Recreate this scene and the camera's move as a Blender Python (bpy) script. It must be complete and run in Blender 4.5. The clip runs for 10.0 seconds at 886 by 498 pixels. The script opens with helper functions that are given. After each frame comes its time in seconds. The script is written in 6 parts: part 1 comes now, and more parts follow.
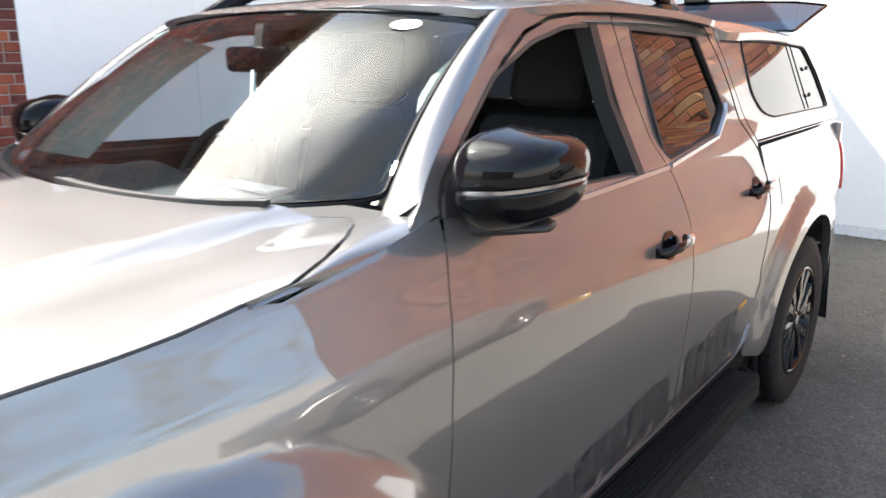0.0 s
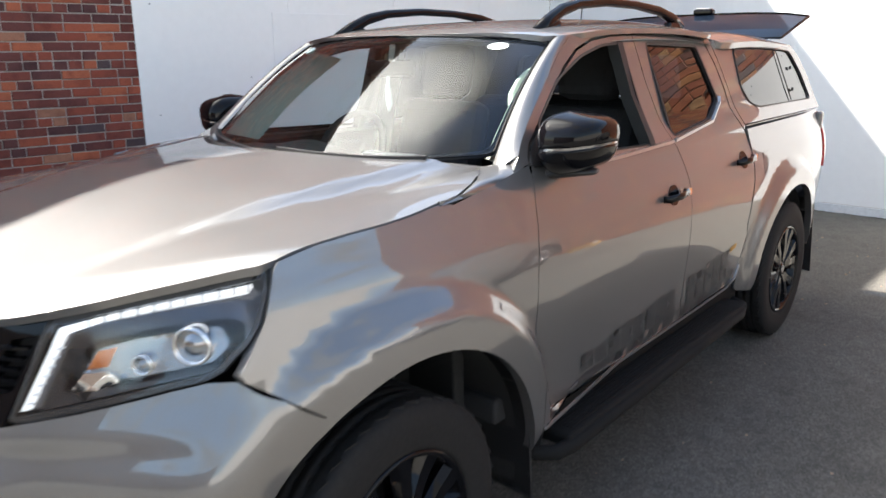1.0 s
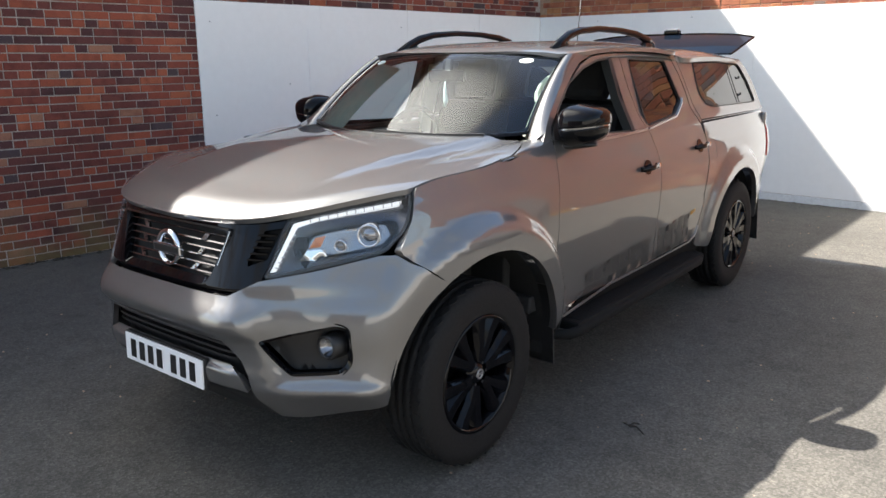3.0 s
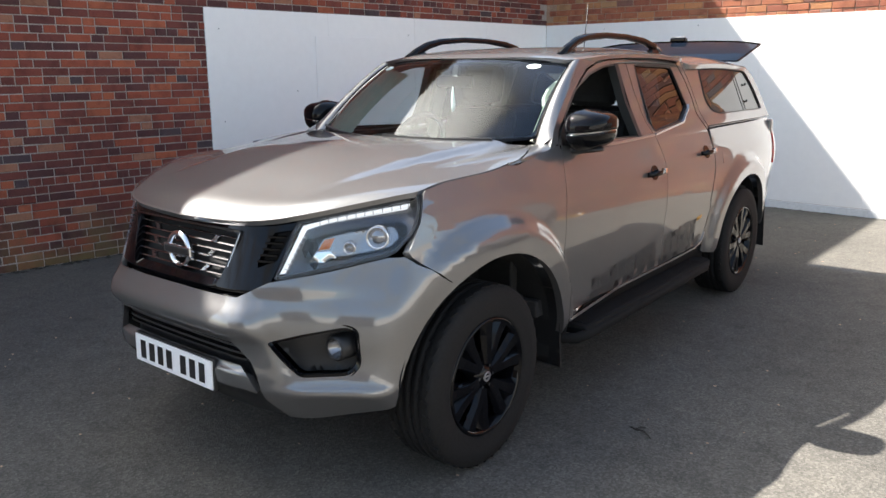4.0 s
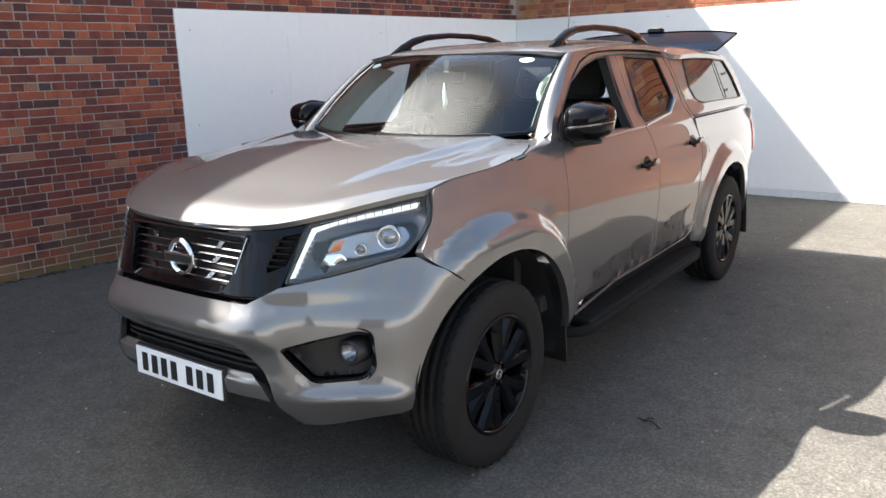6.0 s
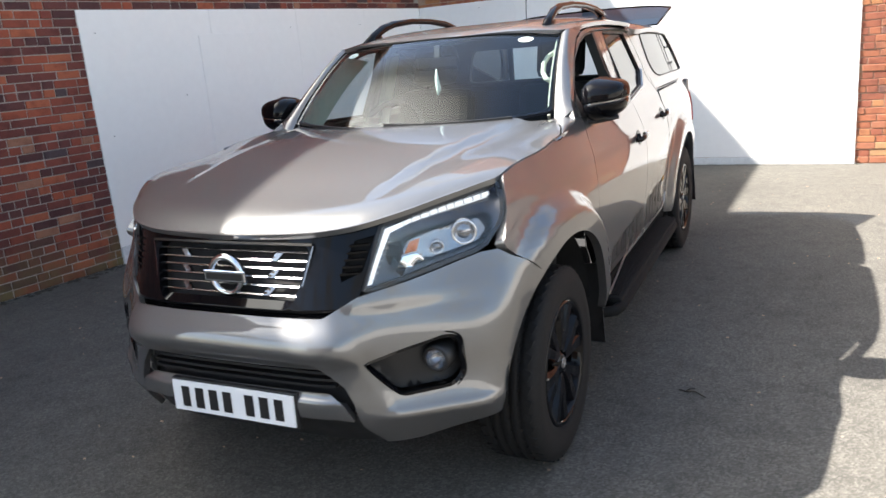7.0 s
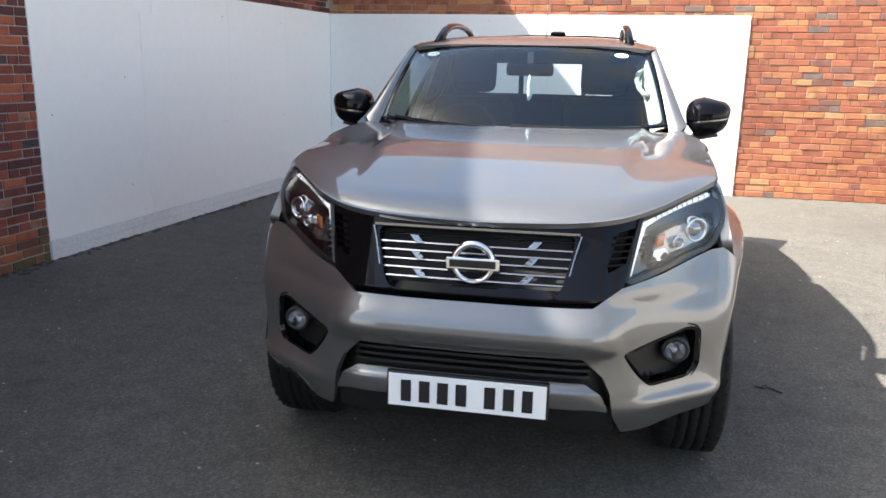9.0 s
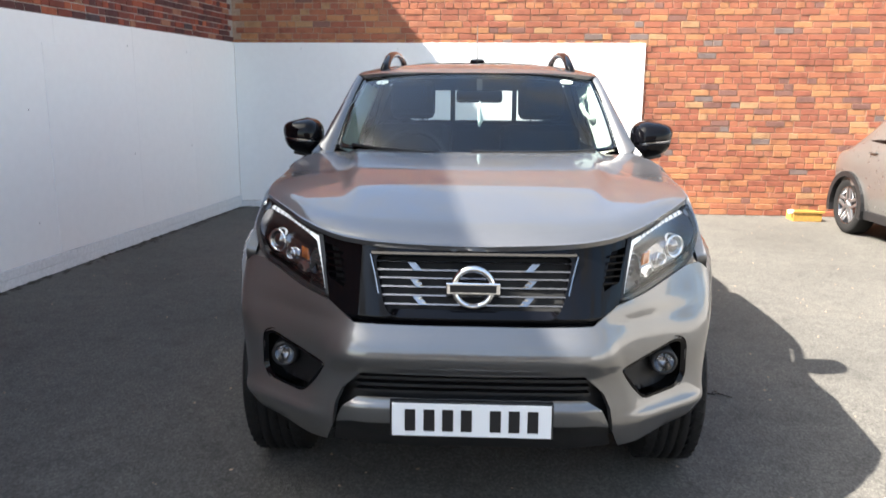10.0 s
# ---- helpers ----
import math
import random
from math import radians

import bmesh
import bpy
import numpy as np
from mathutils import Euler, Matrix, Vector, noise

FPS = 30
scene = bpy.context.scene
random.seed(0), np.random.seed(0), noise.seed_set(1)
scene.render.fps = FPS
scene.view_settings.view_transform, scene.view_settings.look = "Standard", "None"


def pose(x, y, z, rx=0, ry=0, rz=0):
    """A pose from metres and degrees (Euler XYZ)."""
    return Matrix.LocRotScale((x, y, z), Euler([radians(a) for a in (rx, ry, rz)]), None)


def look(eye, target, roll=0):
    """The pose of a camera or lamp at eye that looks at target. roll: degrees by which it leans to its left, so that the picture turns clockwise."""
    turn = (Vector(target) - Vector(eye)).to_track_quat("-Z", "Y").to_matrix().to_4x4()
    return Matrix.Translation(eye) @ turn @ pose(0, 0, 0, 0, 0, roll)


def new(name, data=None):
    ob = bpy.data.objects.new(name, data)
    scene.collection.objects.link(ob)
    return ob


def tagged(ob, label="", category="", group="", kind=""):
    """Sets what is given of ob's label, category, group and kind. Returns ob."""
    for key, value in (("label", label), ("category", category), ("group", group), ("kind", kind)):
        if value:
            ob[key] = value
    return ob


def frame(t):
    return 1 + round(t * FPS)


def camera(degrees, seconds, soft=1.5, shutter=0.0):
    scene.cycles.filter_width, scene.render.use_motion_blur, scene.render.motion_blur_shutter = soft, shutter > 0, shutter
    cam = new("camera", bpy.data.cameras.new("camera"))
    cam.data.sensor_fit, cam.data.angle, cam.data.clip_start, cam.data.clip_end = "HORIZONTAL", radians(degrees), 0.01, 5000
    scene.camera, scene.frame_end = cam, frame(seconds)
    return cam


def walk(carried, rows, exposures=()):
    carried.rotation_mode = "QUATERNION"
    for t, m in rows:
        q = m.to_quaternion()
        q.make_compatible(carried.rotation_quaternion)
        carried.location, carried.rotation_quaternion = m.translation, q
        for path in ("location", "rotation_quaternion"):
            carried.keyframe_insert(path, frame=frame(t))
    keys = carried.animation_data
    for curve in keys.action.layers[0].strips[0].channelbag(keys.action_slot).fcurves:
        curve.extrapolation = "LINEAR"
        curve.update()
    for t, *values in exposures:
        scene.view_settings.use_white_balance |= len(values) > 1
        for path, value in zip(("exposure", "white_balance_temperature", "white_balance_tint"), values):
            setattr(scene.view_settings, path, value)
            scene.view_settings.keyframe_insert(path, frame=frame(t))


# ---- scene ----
cam = camera(59.8, 10.0, soft=1.5, shutter=0.4)
PATH = [
    (0, (1.650, -0.384, 1.532), (0.468, 1.152, 1.037), -0.1),
    (0.5, (1.830, -0.793, 1.575), (0.612, 0.716, 1.086), -0.3),
    (1, (2.065, -1.249, 1.584), (0.840, 0.251, 1.082), -0.7),
    (1.5, (2.216, -1.626, 1.586), (0.935, -0.18, 1.069), -1.4),
    (2, (2.408, -1.952, 1.617), (1.121, -0.512, 1.095), -0.6),
    (2.5, (2.507, -2.206, 1.623), (1.284, -0.698, 1.144), -1.1),
    (3, (2.55, -2.367, 1.603), (1.365, -0.829, 1.124), -0.4),
    (4.5, (2.557, -2.394, 1.586), (1.349, -0.865, 1.134), -0.1),
    (5, (2.531, -2.397, 1.588), (1.319, -0.873, 1.131), 0.1),
    (5.5, (2.507, -2.429, 1.584), (1.313, -0.89, 1.129), -0.1),
    (5.7, (2.48, -2.441, 1.585), (1.306, -0.888, 1.124), -0.9),
    (6.8, (1.904, -2.594, 1.578), (0.995, -0.881, 1.088), -3.8),
    (7, (1.726, -2.663, 1.580), (0.883, -0.920, 1.080), -5.0),
    (7.5, (1.452, -2.773, 1.577), (0.779, -0.952, 1.097), -3.4),
    (8, (1.099, -2.950, 1.586), (0.581, -1.084, 1.088), -1.4),
    (8.3, (0.909, -2.997, 1.578), (0.44, -1.114, 1.094), -0.0),
    (8.5, (0.718, -3.038, 1.557), (0.294, -1.139, 1.093), -0.9),
    (9, (0.312, -3.133, 1.545), (-0.018, -1.218, 1.073), 1.1),
    (9.5, (0.087, -3.209, 1.559), (-0.050, -1.274, 1.072), 0.6),
    (10, (-0.039, -3.176, 1.544), (-0.087, -1.217, 1.141), 0.4),
]
walk(cam, [(t, look(eye, target, roll)) for t, eye, target, roll in PATH], [(0.0, 2.8), (0.5, 2.65), (1.0, 2.4), (1.5, 2.2), (2.2, 1.97), (3.0, 2.02), (4.5, 2.17), (5.5, 2.3), (7.0, 2.26), (9.0, 2.22), (9.5, 2.2), (10.0, 2.3)])

from mathutils import geometry

# ---------------------------------------------------------------- light
SUN_WAY = Vector((1.0, 0.26, -1.16)).normalized()      # the way the sunlight travels
sun_data = bpy.data.lights.new("sun", "SUN")
sun_data.energy, sun_data.angle, sun_data.color = 5.0, radians(0.6), (1.0, 0.945, 0.87)
sun = new("sun", sun_data)
sun.matrix_world = look((-8, -3, 12), Vector((-8, -3, 12)) + SUN_WAY)
world = bpy.data.worlds.new("sky")
scene.world = world
world.use_nodes = True
wn, wl = world.node_tree.nodes, world.node_tree.links
wn.clear()
sky = wn.new("ShaderNodeTexSky")
sky.sky_type, sky.sun_disc = "NISHITA", False
sky.sun_elevation = math.asin(-SUN_WAY.z)
sky.sun_rotation = math.atan2(-SUN_WAY.x, -SUN_WAY.y)
sky.air_density, sky.dust_density, sky.ozone_density = 1.0, 1.6, 1.5
coord = wn.new("ShaderNodeTexCoord")
split = wn.new("ShaderNodeSeparateXYZ")
wl.new(coord.outputs["Generated"], split.inputs[0])
lift = wn.new("ShaderNodeMath")
lift.operation = "MAXIMUM"
wl.new(split.outputs["Z"], lift.inputs[0])
lift.inputs[1].default_value = 0.12
flat = wn.new("ShaderNodeCombineXYZ")
for axis in "XY":
    div = wn.new("ShaderNodeMath")
    div.operation = "DIVIDE"
    wl.new(split.outputs[axis], div.inputs[0])
    wl.new(lift.outputs[0], div.inputs[1])
    wl.new(div.outputs[0], flat.inputs[axis])
clouds = wn.new("ShaderNodeTexNoise")
clouds.inputs["Scale"].default_value, clouds.inputs["Detail"].default_value = 1.7, 6.0
clouds.inputs["Roughness"].default_value, clouds.inputs["Distortion"].default_value = 0.58, 0.3
wl.new(flat.outputs[0], clouds.inputs["Vector"])
cover = wn.new("ShaderNodeValToRGB")
cover.color_ramp.elements[0].position, cover.color_ramp.elements[1].position = 0.47, 0.64
mixer = wn.new("ShaderNodeMix")
mixer.data_type = "RGBA"
wl.new(cover.outputs["Color"], mixer.inputs[0])
wl.new(sky.outputs["Color"], mixer.inputs[6])
toward = wn.new("ShaderNodeVectorMath")
toward.operation = "DOT_PRODUCT"
wl.new(coord.outputs["Generated"], toward.inputs[0])
toward.inputs[1].default_value = -SUN_WAY
bank = wn.new("ShaderNodeMapRange")                     # a bank of cloud round the sun
bank.inputs["From Min"].default_value, bank.inputs["From Max"].default_value = 0.78, 0.95
bank.inputs["To Min"].default_value, bank.inputs["To Max"].default_value = 0.0, 0.10
wl.new(toward.outputs["Value"], bank.inputs["Value"])
thick = wn.new("ShaderNodeMath")
thick.operation = "ADD"
wl.new(clouds.outputs["Fac"], thick.inputs[0])
wl.new(bank.outputs[0], thick.inputs[1])
wl.new(thick.outputs[0], cover.inputs["Fac"])
glow = wn.new("ShaderNodeMapRange")                     # clouds are far brighter near the sun
glow.inputs["From Min"].default_value, glow.inputs["From Max"].default_value = 0.84, 1.0
glow.inputs["To Min"].default_value, glow.inputs["To Max"].default_value = 2.0, 22.0
wl.new(toward.outputs["Value"], glow.inputs["Value"])
wl.new(glow.outputs[0], mixer.inputs[7])
back = wn.new("ShaderNodeBackground")
back.inputs["Strength"].default_value = 0.105
warm = wn.new("ShaderNodeMix")
warm.data_type, warm.blend_type = "RGBA", "MULTIPLY"
warm.inputs[0].default_value, warm.inputs[7].default_value = 1.0, (1.0, 0.985, 0.92, 1.0)
wl.new(mixer.outputs[2], warm.inputs[6])
wl.new(warm.outputs[2], back.inputs["Color"])
wout = wn.new("ShaderNodeOutputWorld")
wl.new(back.outputs[0], wout.inputs["Surface"])


# ---------------------------------------------------------------- materials
def shader(name, color=(0.5, 0.5, 0.5), rough=0.5, metal=0.0, **more):
    m = bpy.data.materials.new(name)
    m.use_nodes = True
    b = m.node_tree.nodes["Principled BSDF"]
    b.inputs["Base Color"].default_value = (*color, 1)
    b.inputs["Roughness"].default_value, b.inputs["Metallic"].default_value = rough, metal
    for key, value in more.items():
        b.inputs[key.replace("_", " ")].default_value = value
    return m, m.node_tree.nodes, m.node_tree.links, b


def add(nodes, kind, **sockets):
    n = nodes.new("ShaderNode" + kind)
    for key, value in sockets.items():
        n.inputs[key.replace("_", " ")].default_value = value
    return n


def ramp(nodes, links, source, stops):
    r = nodes.new("ShaderNodeValToRGB")
    el = r.color_ramp.elements
    while len(el) < len(stops):
        el.new(0.5)
    for e, (p, c) in zip(el, stops):
        e.position, e.color = p, (*c, 1)
    links.new(source, r.inputs["Fac"])
    return r


def blend(nodes, links, mode, fac, a, b):
    m = nodes.new("ShaderNodeMix")
    m.data_type, m.blend_type = "RGBA", mode
    for source, i in ((fac, 0), (a, 6), (b, 7)):
        if hasattr(source, "links"):
            links.new(source, m.inputs[i])
        else:
            m.inputs[i].default_value = source
    return m.outputs[2]


def bumped(nodes, links, b, height, strength, distance):
    n = add(nodes, "Bump", Strength=strength, Distance=distance)
    links.new(height, n.inputs["Height"])
    links.new(n.outputs[0], b.inputs["Normal"])


def place_of(nodes):
    return nodes.new("ShaderNodeTexCoord").outputs["Object"]


def speckled(name, color, rough, scale=60.0, amount=0.25, bump=0.2, distance=0.002, metal=0.0, **more):
    """A plain material with grain, blotches and fine relief."""
    m, n, l, b = shader(name, color, rough, metal, **more)
    at = place_of(n)
    fine = add(n, "TexNoise", Scale=scale, Detail=6.0)
    wide = add(n, "TexNoise", Scale=scale / 25, Detail=3.0)
    l.new(at, fine.inputs["Vector"]), l.new(at, wide.inputs["Vector"])
    lo, hi = [tuple(max(0, c * f) for c in color) for f in (1 - amount, 1 + amount)]
    c1 = ramp(n, l, fine.outputs["Fac"], [(0.3, lo), (0.7, hi)]).outputs["Color"]
    c2 = ramp(n, l, wide.outputs["Fac"], [(0.35, (1 - amount,) * 3), (0.65, (1, 1, 1))]).outputs["Color"]
    l.new(blend(n, l, "MULTIPLY", 0.6, c1, c2), b.inputs["Base Color"])
    r = n.new("ShaderNodeMapRange")
    r.inputs["To Min"].default_value, r.inputs["To Max"].default_value = max(0.02, rough - 0.08), min(1, rough + 0.08)
    l.new(wide.outputs["Fac"], r.inputs["Value"])
    l.new(r.outputs[0], b.inputs["Roughness"])
    if bump:
        bumped(n, l, b, fine.outputs["Fac"], bump, distance)
    return m


WARM_MIX = [(0.0, (0.20, 0.096, 0.073)), (0.05, (0.29, 0.097, 0.056)), (0.22, (0.36, 0.130, 0.067)), (0.38, (0.32, 0.108, 0.060)),
            (0.52, (0.40, 0.169, 0.078)), (0.66, (0.34, 0.136, 0.076)), (0.78, (0.43, 0.198, 0.087)), (0.88, (0.30, 0.104, 0.060)),
            (0.94, (0.41, 0.237, 0.118)), (0.98, (0.19, 0.141, 0.125))]
# darker, redder brick mix for the left wall
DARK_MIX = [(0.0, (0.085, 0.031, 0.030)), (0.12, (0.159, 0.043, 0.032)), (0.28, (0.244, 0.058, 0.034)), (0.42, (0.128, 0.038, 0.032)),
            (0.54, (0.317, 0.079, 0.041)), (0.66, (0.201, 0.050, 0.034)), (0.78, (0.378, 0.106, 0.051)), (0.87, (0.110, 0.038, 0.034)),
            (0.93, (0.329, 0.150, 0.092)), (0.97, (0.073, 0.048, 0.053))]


def brick_material(name, per_island, mix):
    m, n, l, b = shader(name, (0.3, 0.1, 0.06), 0.85)
    if per_island:
        dice = n.new("ShaderNodeNewGeometry").outputs["Random Per Island"]
    else:
        dice = n.new("ShaderNodeObjectInfo").outputs["Random"]
    base = ramp(n, l, dice, mix)
    base.color_ramp.interpolation = "CONSTANT"
    at = n.new("ShaderNodeNewGeometry").outputs["Position"]
    fine = add(n, "TexNoise", Scale=90.0, Detail=8.0, Roughness=0.7)
    patch_noise = add(n, "TexNoise", Scale=9.0, Detail=3.0)
    wide = add(n, "TexNoise", Scale=0.8, Detail=3.0)
    for node in (fine, patch_noise, wide):
        l.new(at, node.inputs["Vector"])
    c = blend(n, l, "MULTIPLY", 0.75, base.outputs["Color"], ramp(n, l, fine.outputs["Fac"], [(0.25, (0.7, 0.66, 0.65)), (0.55, (1.08, 1.06, 1.05))]).outputs["Color"])
    c = blend(n, l, "MULTIPLY", 0.8, c, ramp(n, l, patch_noise.outputs["Fac"], [(0.3, (0.66, 0.58, 0.56)), (0.5, (1.05, 1.05, 1.05)), (0.75, (1.1, 1.0, 0.9))]).outputs["Color"])
    c = blend(n, l, "MULTIPLY", 0.6, c, ramp(n, l, wide.outputs["Fac"], [(0.35, (0.7, 0.68, 0.66)), (0.6, (1, 1, 1))]).outputs["Color"])
    # algae and dirt on the lowest courses
    z = n.new("ShaderNodeSeparateXYZ")
    l.new(at, z.inputs[0])
    low = n.new("ShaderNodeMapRange")
    low.inputs["From Min"].default_value, low.inputs["From Max"].default_value = 0.50, 0.05
    l.new(z.outputs["Z"], low.inputs["Value"])
    mul = n.new("ShaderNodeMath")
    mul.operation = "MULTIPLY"
    stain = ramp(n, l, add(n, "TexNoise", Scale=2.2, Detail=5.0).outputs["Fac"], [(0.42, (0, 0, 0)), (0.62, (1, 1, 1))])
    l.new(at, stain.inputs["Fac"].links[0].from_node.inputs["Vector"])
    l.new(low.outputs[0], mul.inputs[0])
    l.new(stain.outputs["Color"], mul.inputs[1])
    west = n.new("ShaderNodeMapRange")
    west.inputs["From Min"].default_value, west.inputs["From Max"].default_value = -2.3, -2.9
    l.new(z.outputs["X"], west.inputs["Value"])
    mul2 = n.new("ShaderNodeMath")
    mul2.operation = "MULTIPLY"
    l.new(mul.outputs[0], mul2.inputs[0])
    l.new(west.outputs[0], mul2.inputs[1])
    c = blend(n, l, "MIX", mul2.outputs[0], c, (0.13, 0.10, 0.040, 1))
    l.new(c, b.inputs["Base Color"])
    bumped(n, l, b, fine.outputs["Fac"], 0.6, 0.004)
    return m


def asphalt_material():
    m, n, l, b = shader("asphalt", (0.12, 0.12, 0.12), 0.9)
    at = n.new("ShaderNodeNewGeometry").outputs["Position"]
    stones = n.new("ShaderNodeTexVoronoi")
    stones.inputs["Scale"].default_value = 110.0
    fine = add(n, "TexNoise", Scale=240.0, Detail=4.0)
    mid = add(n, "TexNoise", Scale=7.0, Detail=6.0, Roughness=0.65)
    wide = add(n, "TexNoise", Scale=0.7, Detail=5.0, Roughness=0.6)
    for node in (stones, fine, mid, wide):
        l.new(at, node.inputs["Vector"])
    c = ramp(n, l, stones.outputs["Color"], [(0.1, (0.062, 0.058, 0.050)), (0.55, (0.092, 0.086, 0.075)), (0.93, (0.142, 0.132, 0.115))]).outputs["Color"]
    c = blend(n, l, "MULTIPLY", 0.8, c, ramp(n, l, fine.outputs["Fac"], [(0.3, (0.62, 0.62, 0.62)), (0.65, (1.15, 1.15, 1.15))]).outputs["Color"])
    c = blend(n, l, "MULTIPLY", 0.8, c, ramp(n, l, mid.outputs["Fac"], [(0.28, (0.68, 0.68, 0.68)), (0.5, (1, 1, 1)), (0.78, (1.18, 1.17, 1.14))]).outputs["Color"])
    c = blend(n, l, "MULTIPLY", 0.8, c, ramp(n, l, wide.outputs["Fac"], [(0.32, (0.74, 0.74, 0.74)), (0.52, (1, 1, 1)), (0.72, (1.15, 1.13, 1.1))]).outputs["Color"])
    l.new(c, b.inputs["Base Color"])
    hgt = n.new("ShaderNodeMath")
    hgt.operation = "ADD"
    l.new(stones.outputs["Distance"], hgt.inputs[0]), l.new(fine.outputs["Fac"], hgt.inputs[1])
    bumped(n, l, b, hgt.outputs[0], 0.55, 0.004)
    return m


BRICK, BRICK_STUFF = brick_material("brick_single", False, WARM_MIX), brick_material("brick_many", True, WARM_MIX)
DARK_BRICK, DARK_BRICK_STUFF = brick_material("dark_brick_single", False, DARK_MIX), brick_material("dark_brick_many", True, DARK_MIX)
GREY_MORTAR = speckled("grey_mortar", (0.38, 0.33, 0.29), 0.95, 120, 0.35, 0.5, 0.003)
MORTAR = speckled("mortar", (0.40, 0.27, 0.19), 0.95, 120, 0.35, 0.5, 0.003)
SCREW = speckled("dull_screw_steel", (0.30, 0.29, 0.28), 0.5, 200, 0.3, 0.1, 0.001, 0.6)
PALE_RENDER = speckled("pale_render", (0.40, 0.39, 0.375), 0.9, 30, 0.12, 0.3, 0.003)
ASPHALT = asphalt_material()
WHITE_BOARD = speckled("white_board", (0.88, 0.87, 0.845), 0.42, 14, 0.014, 0.03, 0.002)
WHITE_PAINT = speckled("white_painted_brick", (0.72, 0.73, 0.73), 0.6, 40, 0.1, 0.4, 0.003)


# ---------------------------------------------------------------- mesh tools
def mesh_of(name, verts, faces, material, smooth=False):
    me = bpy.data.meshes.new(name)
    me.from_pydata([tuple(v) for v in verts], [], [tuple(f) for f in faces])
    me.materials.append(material)
    if smooth:
        me.polygons.foreach_set("use_smooth", [True] * len(me.polygons))
    me.update()
    return me


def from_bm(name, bm, material, smooth=False):
    me = bpy.data.meshes.new(name)
    bmesh.ops.recalc_face_normals(bm, faces=bm.faces)
    bm.to_mesh(me)
    bm.free()
    me.materials.append(material)
    if smooth:
        me.polygons.foreach_set("use_smooth", [True] * len(me.polygons))
    return me


def part(name, me, parent=None, label=""):
    ob = new(name, me)
    if parent:
        ob.parent = parent
    return tagged(ob, label)


def box_bm(size, at=(0, 0, 0), bevel=0.0, turn=None, bm=None):
    """A box of that size about a centre, with its edges rounded."""
    bm2 = bmesh.new()
    bmesh.ops.create_cube(bm2, size=1.0)
    bmesh.ops.scale(bm2, vec=size, verts=bm2.verts)
    if bevel:
        bmesh.ops.bevel(bm2, geom=list(bm2.edges), offset=bevel, segments=2, affect="EDGES", profile=0.5)
    m = Matrix.Translation(at) @ (turn if turn else Matrix())
    bmesh.ops.transform(bm2, matrix=m, verts=bm2.verts)
    if bm is None:
        return bm2
    tmp = bpy.data.meshes.new("tmp")
    bm2.to_mesh(tmp)
    bm2.free()
    bm.from_mesh(tmp)
    bpy.data.meshes.remove(tmp)
    return bm


# ---------------------------------------------------------------- the yard
# The two walls meet in a corner; the tall one throws the shade over half of the yard.
CORNER = Vector((-3.03, 7.06, 0))
LEFT_WAY = Vector((-0.125, -1.0, 0)).normalized()      # from the corner towards the camera
BACK_WAY = Vector((1.0, -0.052, 0)).normalized()       # from the corner to the right
LEFT_OUT, BACK_OUT = Vector((1.0, -0.125, 0)).normalized(), Vector((-0.052, -1.0, 0)).normalized()
WALL_TOP, PANEL_TOP, COURSE, BRICK_LENGTH = 5.05, 2.135, 0.075, 0.225


def prism(corners, z0, z1):
    n = len(corners)
    v = [(x, y, z) for z in (z0, z1) for x, y in corners]
    f = [tuple(range(n))[::-1], tuple(range(n, 2 * n))] + [(i, (i + 1) % n, (i + 1) % n + n, i + n) for i in range(n)]
    return v, f


def wall_body(name, way, out, start, end, top, label, joint):
    a, b = CORNER + way * start, CORNER + way * end
    v, f = prism([(a + out * 0.003)[:2], (b + out * 0.003)[:2], (b - out * 0.33)[:2], (a - out * 0.33)[:2]], -0.05, top)
    bm = bmesh.new()
    vs = [bm.verts.new(p) for p in v]
    for face in f:
        bm.faces.new([vs[i] for i in face])
    ob = part(name, from_bm(name, bm, joint))
    return tagged(ob, label, "wall", "", "structure")


wall_left = wall_body("wall_left", LEFT_WAY, LEFT_OUT, -0.33, 11.9, WALL_TOP, "tall dark red brick wall with grey mortar joints", GREY_MORTAR)
wall_back = wall_body("wall_back", BACK_WAY, BACK_OUT, 0.0, 12.8, WALL_TOP, "sunlit orange-red brick wall at the back of the yard", MORTAR)

# unseen slab added over the tall wall to set its shadow edge; it runs out a little towards the camera
slab_plan = [(-3.03, 7.05), (-3.57, -4.6), (-4.6, -4.6), (-3.6, 7.05)]
ev, ef = prism(slab_plan, WALL_TOP - 0.12, WALL_TOP)
tagged(part("shadow_slab", mesh_of("shadow_slab", ev, ef, MORTAR)), "unseen slab added on the tall brick wall to shape its shadow", "roof edge", "", "structure")


def panel_run(name, way, out, start, end, z0, z1, thick, parent, material, label):
    a, b = CORNER + way * start, CORNER + way * end
    v, f = prism([(a + out * thick)[:2], (b + out * thick)[:2], (b - out * 0.004)[:2], (a - out * 0.004)[:2]], z0, z1)
    bm = bmesh.new()
    vs = [bm.verts.new(p) for p in v]
    for face in f:
        bm.faces.new([vs[i] for i in face])
    bmesh.ops.bevel(bm, geom=list(bm.edges), offset=0.0015, segments=1, affect="EDGES")
    return part(name, from_bm(name, bm, material), parent, label)


